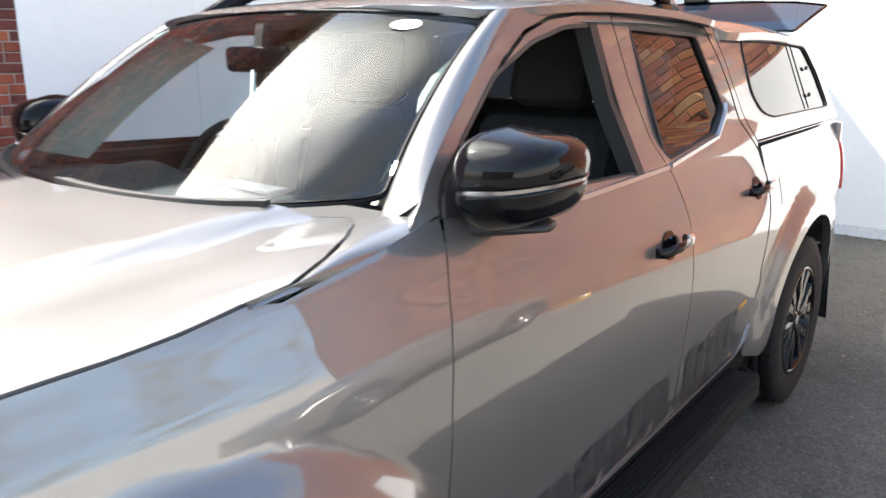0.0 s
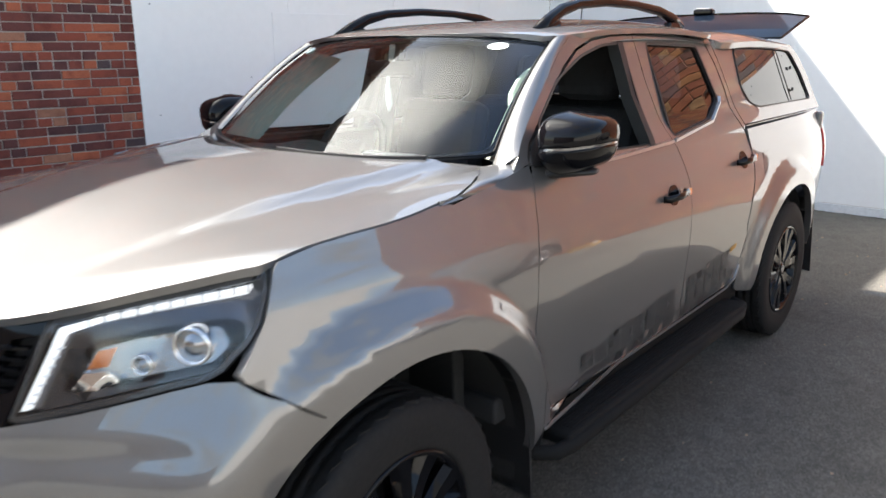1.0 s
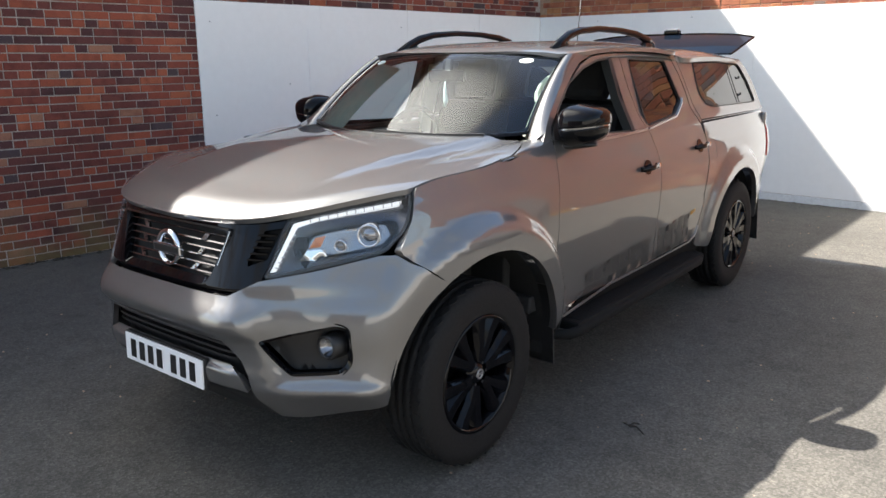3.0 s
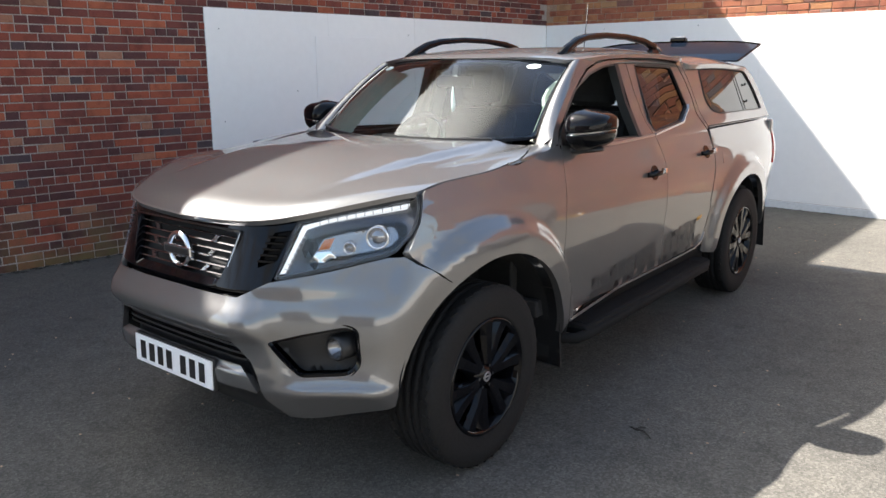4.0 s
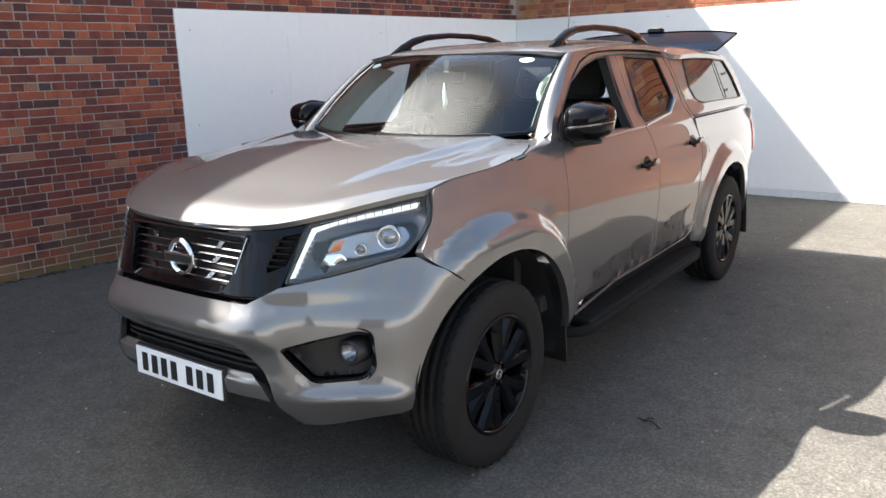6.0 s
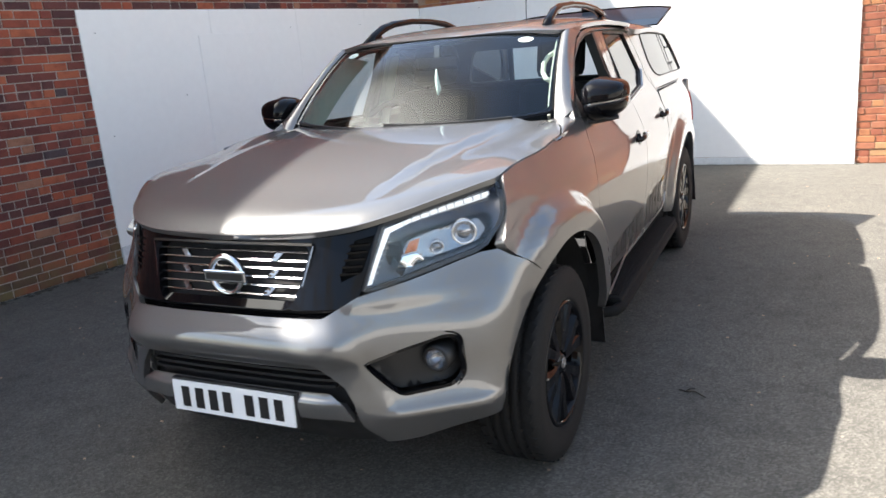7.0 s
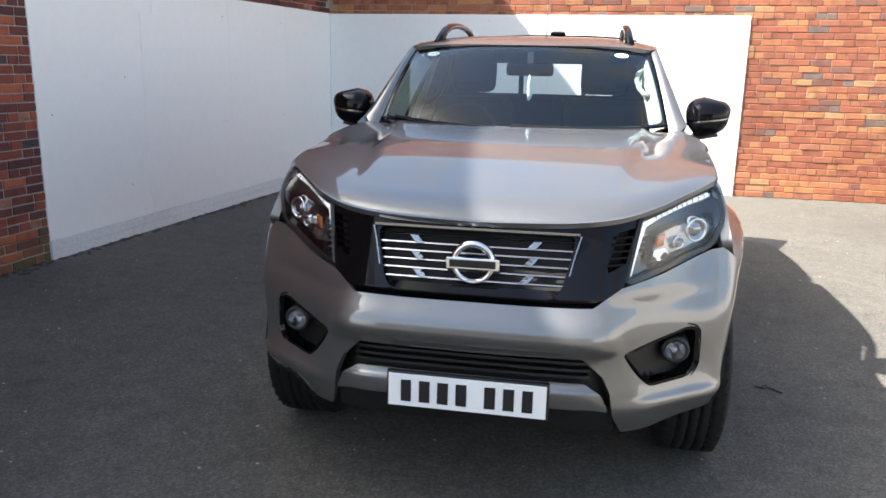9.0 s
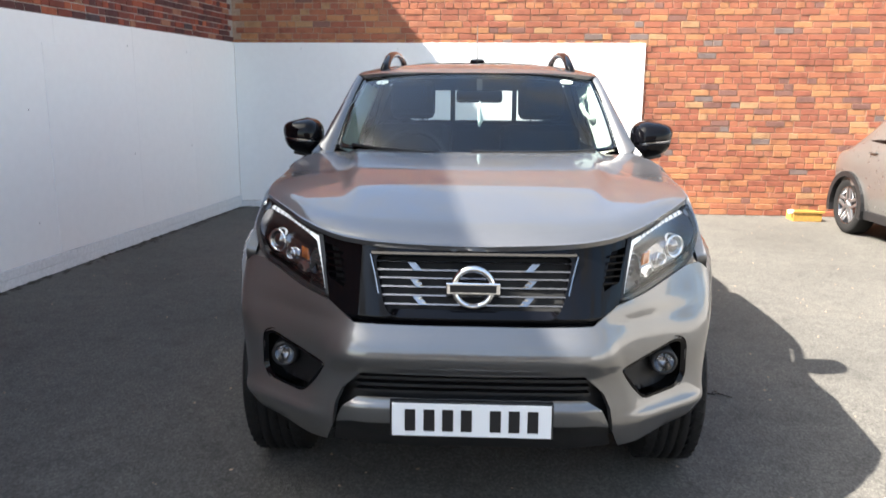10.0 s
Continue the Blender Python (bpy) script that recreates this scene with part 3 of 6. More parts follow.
def patch_mesh(name, poly, fn, material, step=(0.04, 0.04), holes=(), rim=0.014, side=1, hint=None):
    """A panel: an outline in the two coordinates of fn, filled with a net, with its edge folded in."""
    sx, sy = step
    loops = [dense([(a / sx, b / sy) for a, b in q], 0.8) for q in (poly, *holes)]
    pts, edges = [], []
    for q in loops:
        k = len(pts)
        pts += q
        edges += [(k + i, k + (i + 1) % len(q)) for i in range(len(q))]
    near = np.array(pts)
    a0, b0 = near.min(0)
    a1, b1 = near.max(0)
    for i, a in enumerate(np.arange(math.floor(a0) + 0.5, a1, 1.0)):
        for b in np.arange(math.floor(b0) + 0.5, b1, 1.0):
            if inside(loops[0], a, b) and not any(inside(h, a, b) for h in loops[1:]) and np.abs(near - (a, b)).max(1).min() > 0.35:
                pts.append((float(a), float(b)))
    vs, _, fs, *_ = geometry.delaunay_2d_cdt([Vector(p) for p in pts], edges, [], 0, 1e-6)
    faces = []
    for f in fs:
        c = sum((vs[i] for i in f), Vector((0, 0))) / len(f)
        if inside(loops[0], *c) and not any(inside(h, *c) for h in loops[1:]):
            faces.append(tuple(f))
    verts = [fn(v[0] * sx, v[1] * sy) for v in vs]
    if side < 0:
        verts = [Vector((-v.x, v.y, v.z)) for v in verts]
    normals = [Vector() for _ in verts]
    exact = []
    if material in (PAINT, WINDSCREEN, GLOSS_BLACK, TINTED, LENS):
        # the surface's own normals, so that reflections run smoothly over the net
        for v, p in zip(vs, verts):
            a, b = v[0] * sx, v[1] * sy
            e, g = sx * 0.08, sy * 0.08
            da, db = fn(a + e, b) - fn(a - e, b), fn(a, b + g) - fn(a, b - g)
            if side < 0:
                da.x, db.x = -da.x, -db.x
            exact.append(da.cross(db).normalized())
    for f in faces:
        nn = (verts[f[1]] - verts[f[0]]).cross(verts[f[2]] - verts[f[0]])
        for i in f:
            normals[i] += nn
    used = sorted({i for f in faces for i in f})
    mid = sum((verts[i] for i in used), Vector()) / len(used)
    aim = hint if hint else mid - Vector((0, 1.6, 0.75))
    if sum((normals[i] for i in used), Vector()).dot(aim) < 0:
        faces = [tuple(reversed(f)) for f in faces]
        normals = [-v for v in normals]
    exact = [-v if v.dot(w) < 0 else v for v, w in zip(exact, normals)]
    smooth = len(faces)
    if rim:
        count = {}
        for f in faces:
            for i, j in zip(f, (*f[1:], f[0])):
                count[(i, j)] = count.get((i, j), 0) + 1
        border = [e for e in count if (e[1], e[0]) not in count]
        top, low = {}, {}
        for e in border:
            for i in e:
                if i not in top:
                    top[i] = len(verts)
                    verts.append(verts[i].copy())
                    low[i] = len(verts)
                    verts.append(verts[i] - normals[i].normalized() * rim)
        faces += [(top[j], top[i], low[i], low[j]) for i, j in border]
        if exact:
            edge_normal = {i: Vector() for i in top}
            for i, j in border:
                nn = (verts[top[i]] - verts[top[j]]).cross(verts[low[j]] - verts[top[j]])
                edge_normal[i] += nn
                edge_normal[j] += nn
            exact += [Vector()] * (len(verts) - len(exact))
            for i, nn in edge_normal.items():
                exact[top[i]] = exact[low[i]] = nn.normalized()
    keep = sorted({i for f in faces for i in f})
    index = {i: k for k, i in enumerate(keep)}
    me = mesh_of(name, [verts[i] for i in keep], [tuple(index[i] for i in f) for f in faces], material)
    me.polygons.foreach_set("use_smooth", [i < smooth or bool(exact) for i in range(len(faces))])
    if exact:
        me.normals_split_custom_set_from_vertices([exact[i] if exact[i].length > 0.5 else Vector((0, 0, 1)) for i in keep])
    return me


def sweep_mesh(name, path, width, height, material, up=(0, 0, 1), smooth=False, closed=False, sides=4):
    """A bar along a path; with more sides, a round one. width and height may be lists along the path."""
    path = [Vector(p) for p in path]
    n = len(path)
    verts, faces = [], []
    for i, p in enumerate(path):
        t = (path[(i + 1) % n] - path[i - 1]) if closed else (path[min(n - 1, i + 1)] - path[max(0, i - 1)])
        t.normalize()
        r = t.cross(Vector(up)).normalized()
        u = r.cross(t)
        w, h = (width[i] if isinstance(width, list) else width), (height[i] if isinstance(height, list) else height)
        for k in range(sides):
            ang = 2 * math.pi * (k + 0.5) / sides
            f = math.sqrt(2) if sides == 4 else 1.0
            verts.append(p + r * (math.cos(ang) * w / 2 * f) + u * (math.sin(ang) * h / 2 * f))
    last = n if closed else n - 1
    for i in range(last):
        for k in range(sides):
            a, b = i * sides, ((i + 1) % n) * sides
            faces.append((a + k, b + k, b + (k + 1) % sides, a + (k + 1) % sides))
    if not closed:
        faces += [tuple(range(sides)), tuple(range((n - 1) * sides, n * sides))[::-1]]
    bm = bmesh.new()
    vs = [bm.verts.new(v) for v in verts]
    for f in faces:
        bm.faces.new([vs[i] for i in f])
    return from_bm(name, bm, material, smooth)


def lathe_mesh(name, profile, material, matrix, segments=48, smooth=True, span=None):
    """A turned body: (radius, depth) points about the x axis of matrix."""
    verts, faces = [], []
    n = len(profile)
    for k in range(segments):
        a = 2 * math.pi * k / segments if span is None else radians(span[0] + (span[1] - span[0]) * k / (segments - 1))
        verts += [matrix @ Vector((d, r * math.cos(a), r * math.sin(a))) for r, d in profile]
    for k in range(segments if span is None else segments - 1):
        a, b = k * n, ((k + 1) % segments) * n
        faces += [(a + i, a + i + 1, b + i + 1, b + i) for i in range(n - 1)]
    bm = bmesh.new()
    vs = [bm.verts.new(v) for v in verts]
    for f in faces:
        bm.faces.new([vs[i] for i in f])
    bmesh.ops.remove_doubles(bm, verts=bm.verts, dist=1e-5)
    return from_bm(name, bm, material, smooth)


def joined(name, meshes, material=None):
    bm = bmesh.new()
    for me in meshes:
        bm.from_mesh(me)
    out = bpy.data.meshes.new(name)
    bm.to_mesh(out)
    bm.free()
    out.materials.append(material or meshes[0].materials[0])
    out.polygons.foreach_set("use_smooth", [p.use_smooth for me in meshes for p in me.polygons])
    for me in meshes:
        bpy.data.meshes.remove(me)
    return out


def box_mesh(name, size, at, material, bevel=0.004, turn=None):
    return from_bm(name, box_bm(size, at, bevel, turn), material)


def arc(yc, zc, ry, rz, a0, a1, n):
    """Points of a wheel opening, angles in degrees from the front over the top."""
    return [(yc - ry * math.cos(radians(a0 + (a1 - a0) * k / n)), zc + rz * math.sin(radians(a0 + (a1 - a0) * k / n))) for k in range(n + 1)]


# ---------------------------------------------------------------- the pickup truck
def empty_thing(name, label, category, at=(0, 0, 0)):
    ob = new(name)
    ob.location = at
    return tagged(ob, label, category)


truck = empty_thing("pickup_truck", "grey metallic double-cab pickup truck with black trim and open canopy", "pickup truck")
truck.matrix_world = Matrix.Translation((0, -0.8, 0)) @ Matrix.Rotation(radians(-1.0), 4, "Z") @ Matrix.Translation((0, 0.8, 0))
FA, RA = ARCHES


def front_end():
    # bonnet
    side_edge = [(hood_edge(y), y) for y in (-0.25, -0.15, -0.05, 0.05, 0.15, 0.24)] + [(0.826, 0.32), (0.802, 0.41), (0.762, 0.495), (0.712, 0.565), (0.680, 0.594)]
    fwd = [(x, hood_front(x) - 0.006) for x in (0.0, 0.1, 0.2, 0.3, 0.4, 0.5, 0.58, 0.65, 0.7, 0.75, 0.785)]
    rear = [(0.58, 0.525), (0.5, 0.478), (0.3, 0.415), (0.0, 0.388)]
    half = fwd + side_edge + rear
    poly = half + [(-x, y) for x, y in half[::-1] if x > 0]
    def along(x):
        return hood_front(min(abs(x), 0.83))
    poly = [(x, y - along(x)) for x, y in poly]
    part("hood", patch_mesh("hood", poly, lambda x, t: hood_at(x, t + along(x)), PAINT, (0.03, 0.013), hint=Vector((0, 0, 1)), rim=0.02), truck, "grey metallic bonnet, half in the sun")
    cowl = [(-0.64, 0.33), (0.64, 0.33), (0.69, 0.52), (0.66, 0.56), (0.4, 0.47), (0, 0.43), (-0.4, 0.47), (-0.66, 0.56), (-0.69, 0.52)]
    part("cowl", patch_mesh("cowl", cowl, lambda x, y: Vector((x, y, 1.165 + 0.07 * ease(0.34, 0.50, y))), PLASTIC, (0.05, 0.05), hint=Vector((0, 0, 1))), truck)
    # bumper
    top = [(0, 0.802), (s_of_x(0.2), 0.802), (s_of_x(0.385), 0.805), (s_of_x(0.475), 0.858), (s_of_x(0.60), 0.885), (s_of_x(0.72), 0.920), (s_of_x(0.77), 0.936)]
    seam = [yz(-0.385, 0.938), yz(-0.315, 0.888), yz(-0.228, 0.824)]
    arch_edge = [yz(y, z) for y, z in arc(*FA, 59, 6, 8)]
    foot = [yz(-0.455, 0.42), (5.4, 0.40), (s_of_x(0.74), 0.372), (s_of_x(0.60), 0.345), (s_of_x(0.505), 0.345), (s_of_x(0.47), 0.43), (s_of_x(0.455), 0.52), (s_of_x(0.43), 0.575), (s_of_x(0.36), 0.642), (0, 0.637)]
    half = top + seam + arch_edge + foot
    poly = half + [(-s, z) for s, z in half[::-1] if s > 0]
    fog = [(s_of_x(x), z) for x, z in soft_poly([(0.488, 0.648), (0.60, 0.682), (0.715, 0.708), (0.745, 0.692), (0.748, 0.565), (0.722, 0.528), (0.585, 0.522)], 0.022)]
    holes = [fog, [(-s, z) for s, z in fog[::-1]]]
    part("front_bumper", patch_mesh("front_bumper", poly, nose, PAINT, (0.09, 0.016), holes, rim=0.022, hint=Vector((0, -1, 0))), truck, "grey front bumper with a crisp crease")
    # fog lamps in their black recesses
    for side in (1, -1):
        def deep(s, z):
            return nose(s, z, -0.065)
        bezel = part("fog_lamp", patch_mesh("fog_lamp", [(s + 0.0, z) for s, z in fog], deep, PLASTIC, (0.1, 0.02), rim=0, side=side, hint=Vector((0, -1, 0))), truck, "fog lamp in a black recess")
        ring = [nose(s, z, -0.008) for s, z in fog]
        ring = [Vector((side * p.x, p.y, p.z)) for p in ring]
        part("bezel", sweep_mesh("bezel", ring, 0.02, 0.014, GLOSS_BLACK, (0, -1, 0), False, True), bezel, "gloss black surround")
        c = Vector((side * 0.668, -0.590, 0.622))
        m = Matrix.Translation(c) @ Matrix.Rotation(radians(-90), 4, "Z")
        part("lamp_ring", lathe_mesh("lamp_ring", [(0.050, -0.07), (0.047, 0.0), (0.041, 0.008), (0.034, 0.004), (0.034, -0.01)], PLASTIC, m, 28), bezel)
        part("lamp_reflector", lathe_mesh("lamp_reflector", [(0.0, -0.03), (0.016, -0.025), (0.028, -0.008), (0.034, 0.003)], SMOKE, m, 28), bezel)
        part("lamp_glass", lathe_mesh("lamp_glass", [(0.0, 0.013), (0.016, 0.011), (0.028, 0.007), (0.034, 0.003)], LENS, m, 28), bezel)
    # grille panel with its opening
    top = [(0, 1.052), (s_of_x(0.15), 1.052), (s_of_x(0.30), 1.055), (s_of_x(0.42), 1.060), (s_of_x(0.53), 1.070)]
    low = [(s_of_x(0.50), 0.955), (s_of_x(0.478), 0.852), (s_of_x(0.385), 0.794), (s_of_x(0.2), 0.791), (0, 0.791)]
    half = top + low
    poly = half + [(-s, z) for s, z in half[::-1] if s > 0]
    hole = [(s_of_x(x), z) for x, z in soft_poly(((-0.325, 1.016), (0.325, 1.016), (0.288, 0.86), (0.262, 0.828), (-0.262, 0.828), (-0.288, 0.86)), 0.03)]
    vent = [(s_of_x(x), z) for x, z in ((0.455, 1.025), (0.507, 1.035), (0.483, 0.93), (0.428, 0.905), (0.424, 0.925))]
    vents = [vent, [(-s, z) for s, z in vent[::-1]]]
    panel_plan = table([(0.0, -0.812), (0.15, -0.811), (0.30, -0.803), (0.38, -0.786), (0.45, -0.752), (0.53, -0.698), (0.60, -0.650)])

    def grille_face(s, z):
        x = x_of_s(abs(s))
        return Vector((math.copysign(x, s), panel_plan(x) + 0.40 * (z - 0.80) + 0.03 * ease(0.825, 0.800, z), z))
    frame_ob = part("grille_frame", patch_mesh("grille_frame", poly, grille_face, GLOSS_BLACK, (0.1, 0.02), [hole, *vents], rim=0.035, hint=Vector((0, -1, 0))), truck, "gloss black grille surround")
    part("grille_backing", patch_mesh("grille_backing", [(-3.2, 0.79), (3.2, 0.79), (3.3, 1.05), (-3.3, 1.05)], lambda s, z: nose(s, z, -0.05), DARK, (0.2, 0.05), rim=0, hint=Vector((0, -1, 0))), truck)
    xs = np.linspace(-1, 1, 25)
    for z, half_w in ((0.993, 0.322), (0.966, 0.317), (0.941, 0.311), (0.914, 0.305), (0.888, 0.298), (0.861, 0.290)):
        part("slat", sweep_mesh("slat", [nose(s_of_x(float(x) * half_w), z, -0.012) for x in xs], 0.006, 0.006, SLAT, (0, -1, 1)), frame_ob, "satin chrome slat")
    for z, xl in ((0.9795, 0.19), (0.9275, 0.18), (0.8745, 0.17)):
        for side in (1, -1):
            q = [(s_of_x(xl + dx), z + dz) for dx, dz in ((0.026, 0.0125), (-0.002, 0.0125), (-0.026, -0.0125), (0.002, -0.0125))]
            part("slat_link", patch_mesh("slat_link", q, lambda s, h: nose(s, h, -0.006), SLAT, (0.1, 0.01), rim=0.012, side=side, hint=Vector((0, -1, 0))), frame_ob)
    for side in (1, -1):
        q = [nose(s_of_x(side * x), z, 0.004) for x, z in ((0.334, 1.018), (0.318, 0.96), (0.298, 0.875), (0.274, 0.832))]
        part("trim", sweep_mesh("trim", q, 0.004, 0.006, SMOKE, (0, -1, 0)), frame_ob)
        for k in range(5):
            z = 1.012 - 0.021 * k
            q = [nose(s_of_x(side * (x - 0.006 * k)), z, -0.01) for x in (0.445, 0.475, 0.502)]
            part("vent_fin", sweep_mesh("vent_fin", q, 0.016, 0.006, GLOSS_BLACK), frame_ob)
    part("top_trim", sweep_mesh("top_trim", [nose(s_of_x(float(x) * 0.33), 1.024, 0.006) for x in xs], 0.008, 0.008, SMOKE), frame_ob)
    # round badge: a ring and a crossbar
    c = nose(0, 0.918, 0.0) + Vector((0, -0.004, 0))
    m = Matrix.Translation(c) @ Matrix.Rotation(radians(-90), 4, "Z")
    badge = part("badge", lathe_mesh("badge", [(0.052, -0.012), (0.074, -0.012), (0.075, 0.002), (0.068, 0.011), (0.058, 0.011), (0.051, 0.002), (0.052, -0.012)], CHROME, m, 40), truck, "round chrome badge")
    part("crossbar", box_mesh("crossbar", (0.176, 0.02, 0.040), c + Vector((0, -0.004, 0)), CHROME, 0.004), badge)
    part("bar_mark", box_mesh("bar_mark", (0.150, 0.004, 0.024), c + Vector((0, -0.015, 0)), PLATE_BLACK, 0.001), badge)
    # lower intake, skid bar and plate
    part("intake", patch_mesh("intake", [(s_of_x(x), z) for x, z in ((-0.52, 0.34), (0.52, 0.34), (0.50, 0.50), (0.40, 0.665), (-0.40, 0.665), (-0.50, 0.50))], lambda s, z: nose(s, z, -0.07), PLASTIC, (0.2, 0.03), rim=0, hint=Vector((0, -1, 0))), truck)
    for z in (0.612, 0.588, 0.566):
        part("intake_bar", sweep_mesh("intake_bar", [nose(s_of_x(float(x) * 0.40), z, -0.045) for x in xs], 0.03, 0.009, PLASTIC), truck)
    skid = soft_poly([(s_of_x(x), z) for x, z in ((-0.452, 0.455), (-0.425, 0.52), (-0.375, 0.552), (0.375, 0.552), (0.425, 0.52), (0.452, 0.455), (0.40, 0.468), (-0.40, 0.468))], 0.05)
    part("skid_bar", patch_mesh("skid_bar", skid, lambda s, z: nose(s, z, -0.012 + 0.018 * ease(0.55, 0.52, z)), PAINT, (0.1, 0.015), rim=0.03, hint=Vector((0, -1, 0))), truck, "grey lower bumper bar")
    part("valance", patch_mesh("valance", [(s_of_x(x), z) for x, z in ((-0.50, 0.335), (0.50, 0.335), (0.47, 0.462), (-0.47, 0.462))], lambda s, z: nose(s, z, -0.03), PLASTIC, (0.15, 0.03), rim=0.02, hint=Vector((0, -1, 0))), truck)
    # number plate
    tilt = Matrix.Rotation(radians(-2), 4, "X")
    plate = part("number_plate", box_mesh("number_plate", (0.52, 0.007, 0.111), (0, -0.826, 0.490), PLATE_WHITE, 0.002, tilt), truck, "white number plate with dark bars")
    part("plate_holder", box_mesh("plate_holder", (0.535, 0.02, 0.125), (0, -0.812, 0.489), PLASTIC, 0.004, tilt), truck)
    for x, w in ((-0.192, 0.048), (-0.130, 0.05), (-0.069, 0.05), (-0.008, 0.05), (0.086, 0.05), (0.147, 0.05), (0.208, 0.048)):
        part("bar", box_mesh("bar", (w * 0.72, 0.002, 0.074), (x - 0.008, -0.8315, 0.490), PLATE_BLACK, 0.0005, tilt), plate)


def headlights():
    edge = [(0.53, 1.060), (0.60, 1.078), (0.66, 1.094), (0.72, 1.110), (0.77, 1.126)]
    outline = [(s_of_x(x), z) for x, z in edge] + [yz(-0.278, 1.147), yz(-0.270, 1.138), yz(-0.322, 1.05), yz(-0.376, 0.985), yz(-0.400, 0.958)]
    outline += [(s_of_x(x), z) for x, z in ((0.76, 0.940), (0.72, 0.928), (0.60, 0.893), (0.52, 0.872), (0.492, 0.872))]

    def inner_at(depth):
        # the inside grows shallow towards the outer tip
        return lambda s, z: nose(s, z, -0.006 - (depth - 0.006) * ease(5.6, 4.6, s))
    # light guide: along the top edge and down the inner edge
    guide_out = [(0.500, 0.882), (0.512, 0.93), (0.527, 0.985), (0.543, 1.048), (0.60, 1.067), (0.66, 1.083), (0.72, 1.098), (0.77, 1.112)]
    guide_in = [(0.515, 0.885), (0.525, 0.93), (0.540, 0.985), (0.556, 1.034), (0.602, 1.055), (0.66, 1.071), (0.72, 1.086), (0.77, 1.100)]
    guide = [(s_of_x(x), z) for x, z in guide_out + guide_in[::-1]]
    hexagon = [(s_of_x(x), z) for x, z in soft_poly([(0.560, 0.912), (0.570, 0.965), (0.592, 1.012), (0.66, 1.030), (0.765, 1.050), (0.795, 1.045), (0.808, 1.00), (0.780, 0.960), (0.66, 0.924)], 0.012)]
    for side in (1, -1):
        lamp = part("headlight", patch_mesh("headlight", outline, inner_at(0.045), LAMP_SILVER, (0.1, 0.02), rim=0, side=side, hint=Vector((0, -1, 0))), truck, "clear headlight with a white light strip")
        part("lens", patch_mesh("lens", outline, lambda s, z: nose(s, z, 0.004), LENS, (0.1, 0.02), rim=0.012, side=side, hint=Vector((0, -1, 0))), lamp)

        def at(x, z, off):
            p = nose(s_of_x(x), z, off)
            return Vector((side * p.x, p.y, p.z))
        rim_line = [nose(s, z, -0.012) for s, z in dense(outline, 0.06)]
        part("seal", sweep_mesh("seal", [Vector((side * p.x, p.y, p.z)) for p in rim_line], 0.014, 0.008, PLASTIC, (0, -1, 0), False, True), lamp)
        part("light_strip", patch_mesh("light_strip", guide, inner_at(0.022), WHITE_LENS, (0.06, 0.01), rim=0.014, side=side, hint=Vector((0, -1, 0))), lamp, "bright white light strip")
        for k in range(11):
            x = 0.585 + 0.0185 * k
            z = 1.061 + 0.26 * (x - 0.60)
            part("facet", box_mesh("facet", (0.0035, 0.008, 0.014), at(x, z, -0.018), CHROME, 0.001, Matrix.Rotation(radians(side * (35 + 2 * k)), 4, "Z")), lamp)
        for k in range(7):
            z = 0.90 + 0.018 * k
            part("facet", box_mesh("facet", (0.016, 0.008, 0.003), at(0.520 + 0.30 * (z - 0.90), z, -0.018), CHROME, 0.001, Matrix.Rotation(radians(side * 30), 4, "Z")), lamp)
        part("inner_frame", patch_mesh("inner_frame", hexagon, inner_at(0.034), GLOSS_BLACK, (0.06, 0.012), rim=0.012, side=side, hint=Vector((0, -1, 0))), lamp, "black inner bezel")
        pocket = [(s_of_x(x), z) for x, z in soft_poly([(0.586, 0.945), (0.60, 1.000), (0.66, 1.018), (0.76, 1.036), (0.786, 1.00), (0.765, 0.966), (0.66, 0.938)], 0.01)]
        part("pocket", patch_mesh("pocket", pocket, inner_at(0.030), SMOKE, (0.06, 0.012), rim=0.002, side=side, hint=Vector((0, -1, 0))), lamp)
        wedge = [(s_of_x(x), z) for x, z in ((0.578, 0.925), (0.590, 0.955), (0.622, 0.958), (0.640, 0.935), (0.612, 0.920))]
        part("reflector", patch_mesh("reflector", wedge, inner_at(0.022), CHROME, (0.1, 0.02), rim=0.012, side=side, hint=Vector((0, -1, 0))), lamp)
        amber = [(s_of_x(x), z) for x, z in ((0.594, 0.962), (0.604, 0.998), (0.626, 1.003), (0.620, 0.966))]
        part("indicator", patch_mesh("indicator", amber, inner_at(0.023), AMBER, (0.1, 0.02), rim=0.008, side=side, hint=Vector((0, -1, 0))), lamp, "amber indicator")
        for x, z, r in ((0.728, 1.000, 0.043), (0.667, 0.968, 0.022)):
            m = Matrix.Translation(at(x, z, -0.022)) @ Matrix.Rotation(radians(-90 + side * 32), 4, "Z")
            part("projector_ring", lathe_mesh("projector_ring", [(r * 0.72, -0.02), (r * 0.78, 0.006), (r * 0.92, 0.012), (r, 0.004), (r * 1.05, -0.02)], CHROME, m, 28), lamp)
            part("projector", lathe_mesh("projector", [(0.0, 0.012), (r * 0.3, 0.010), (r * 0.55, 0.004), (r * 0.78, -0.006)], SMOKE, m, 28), lamp)


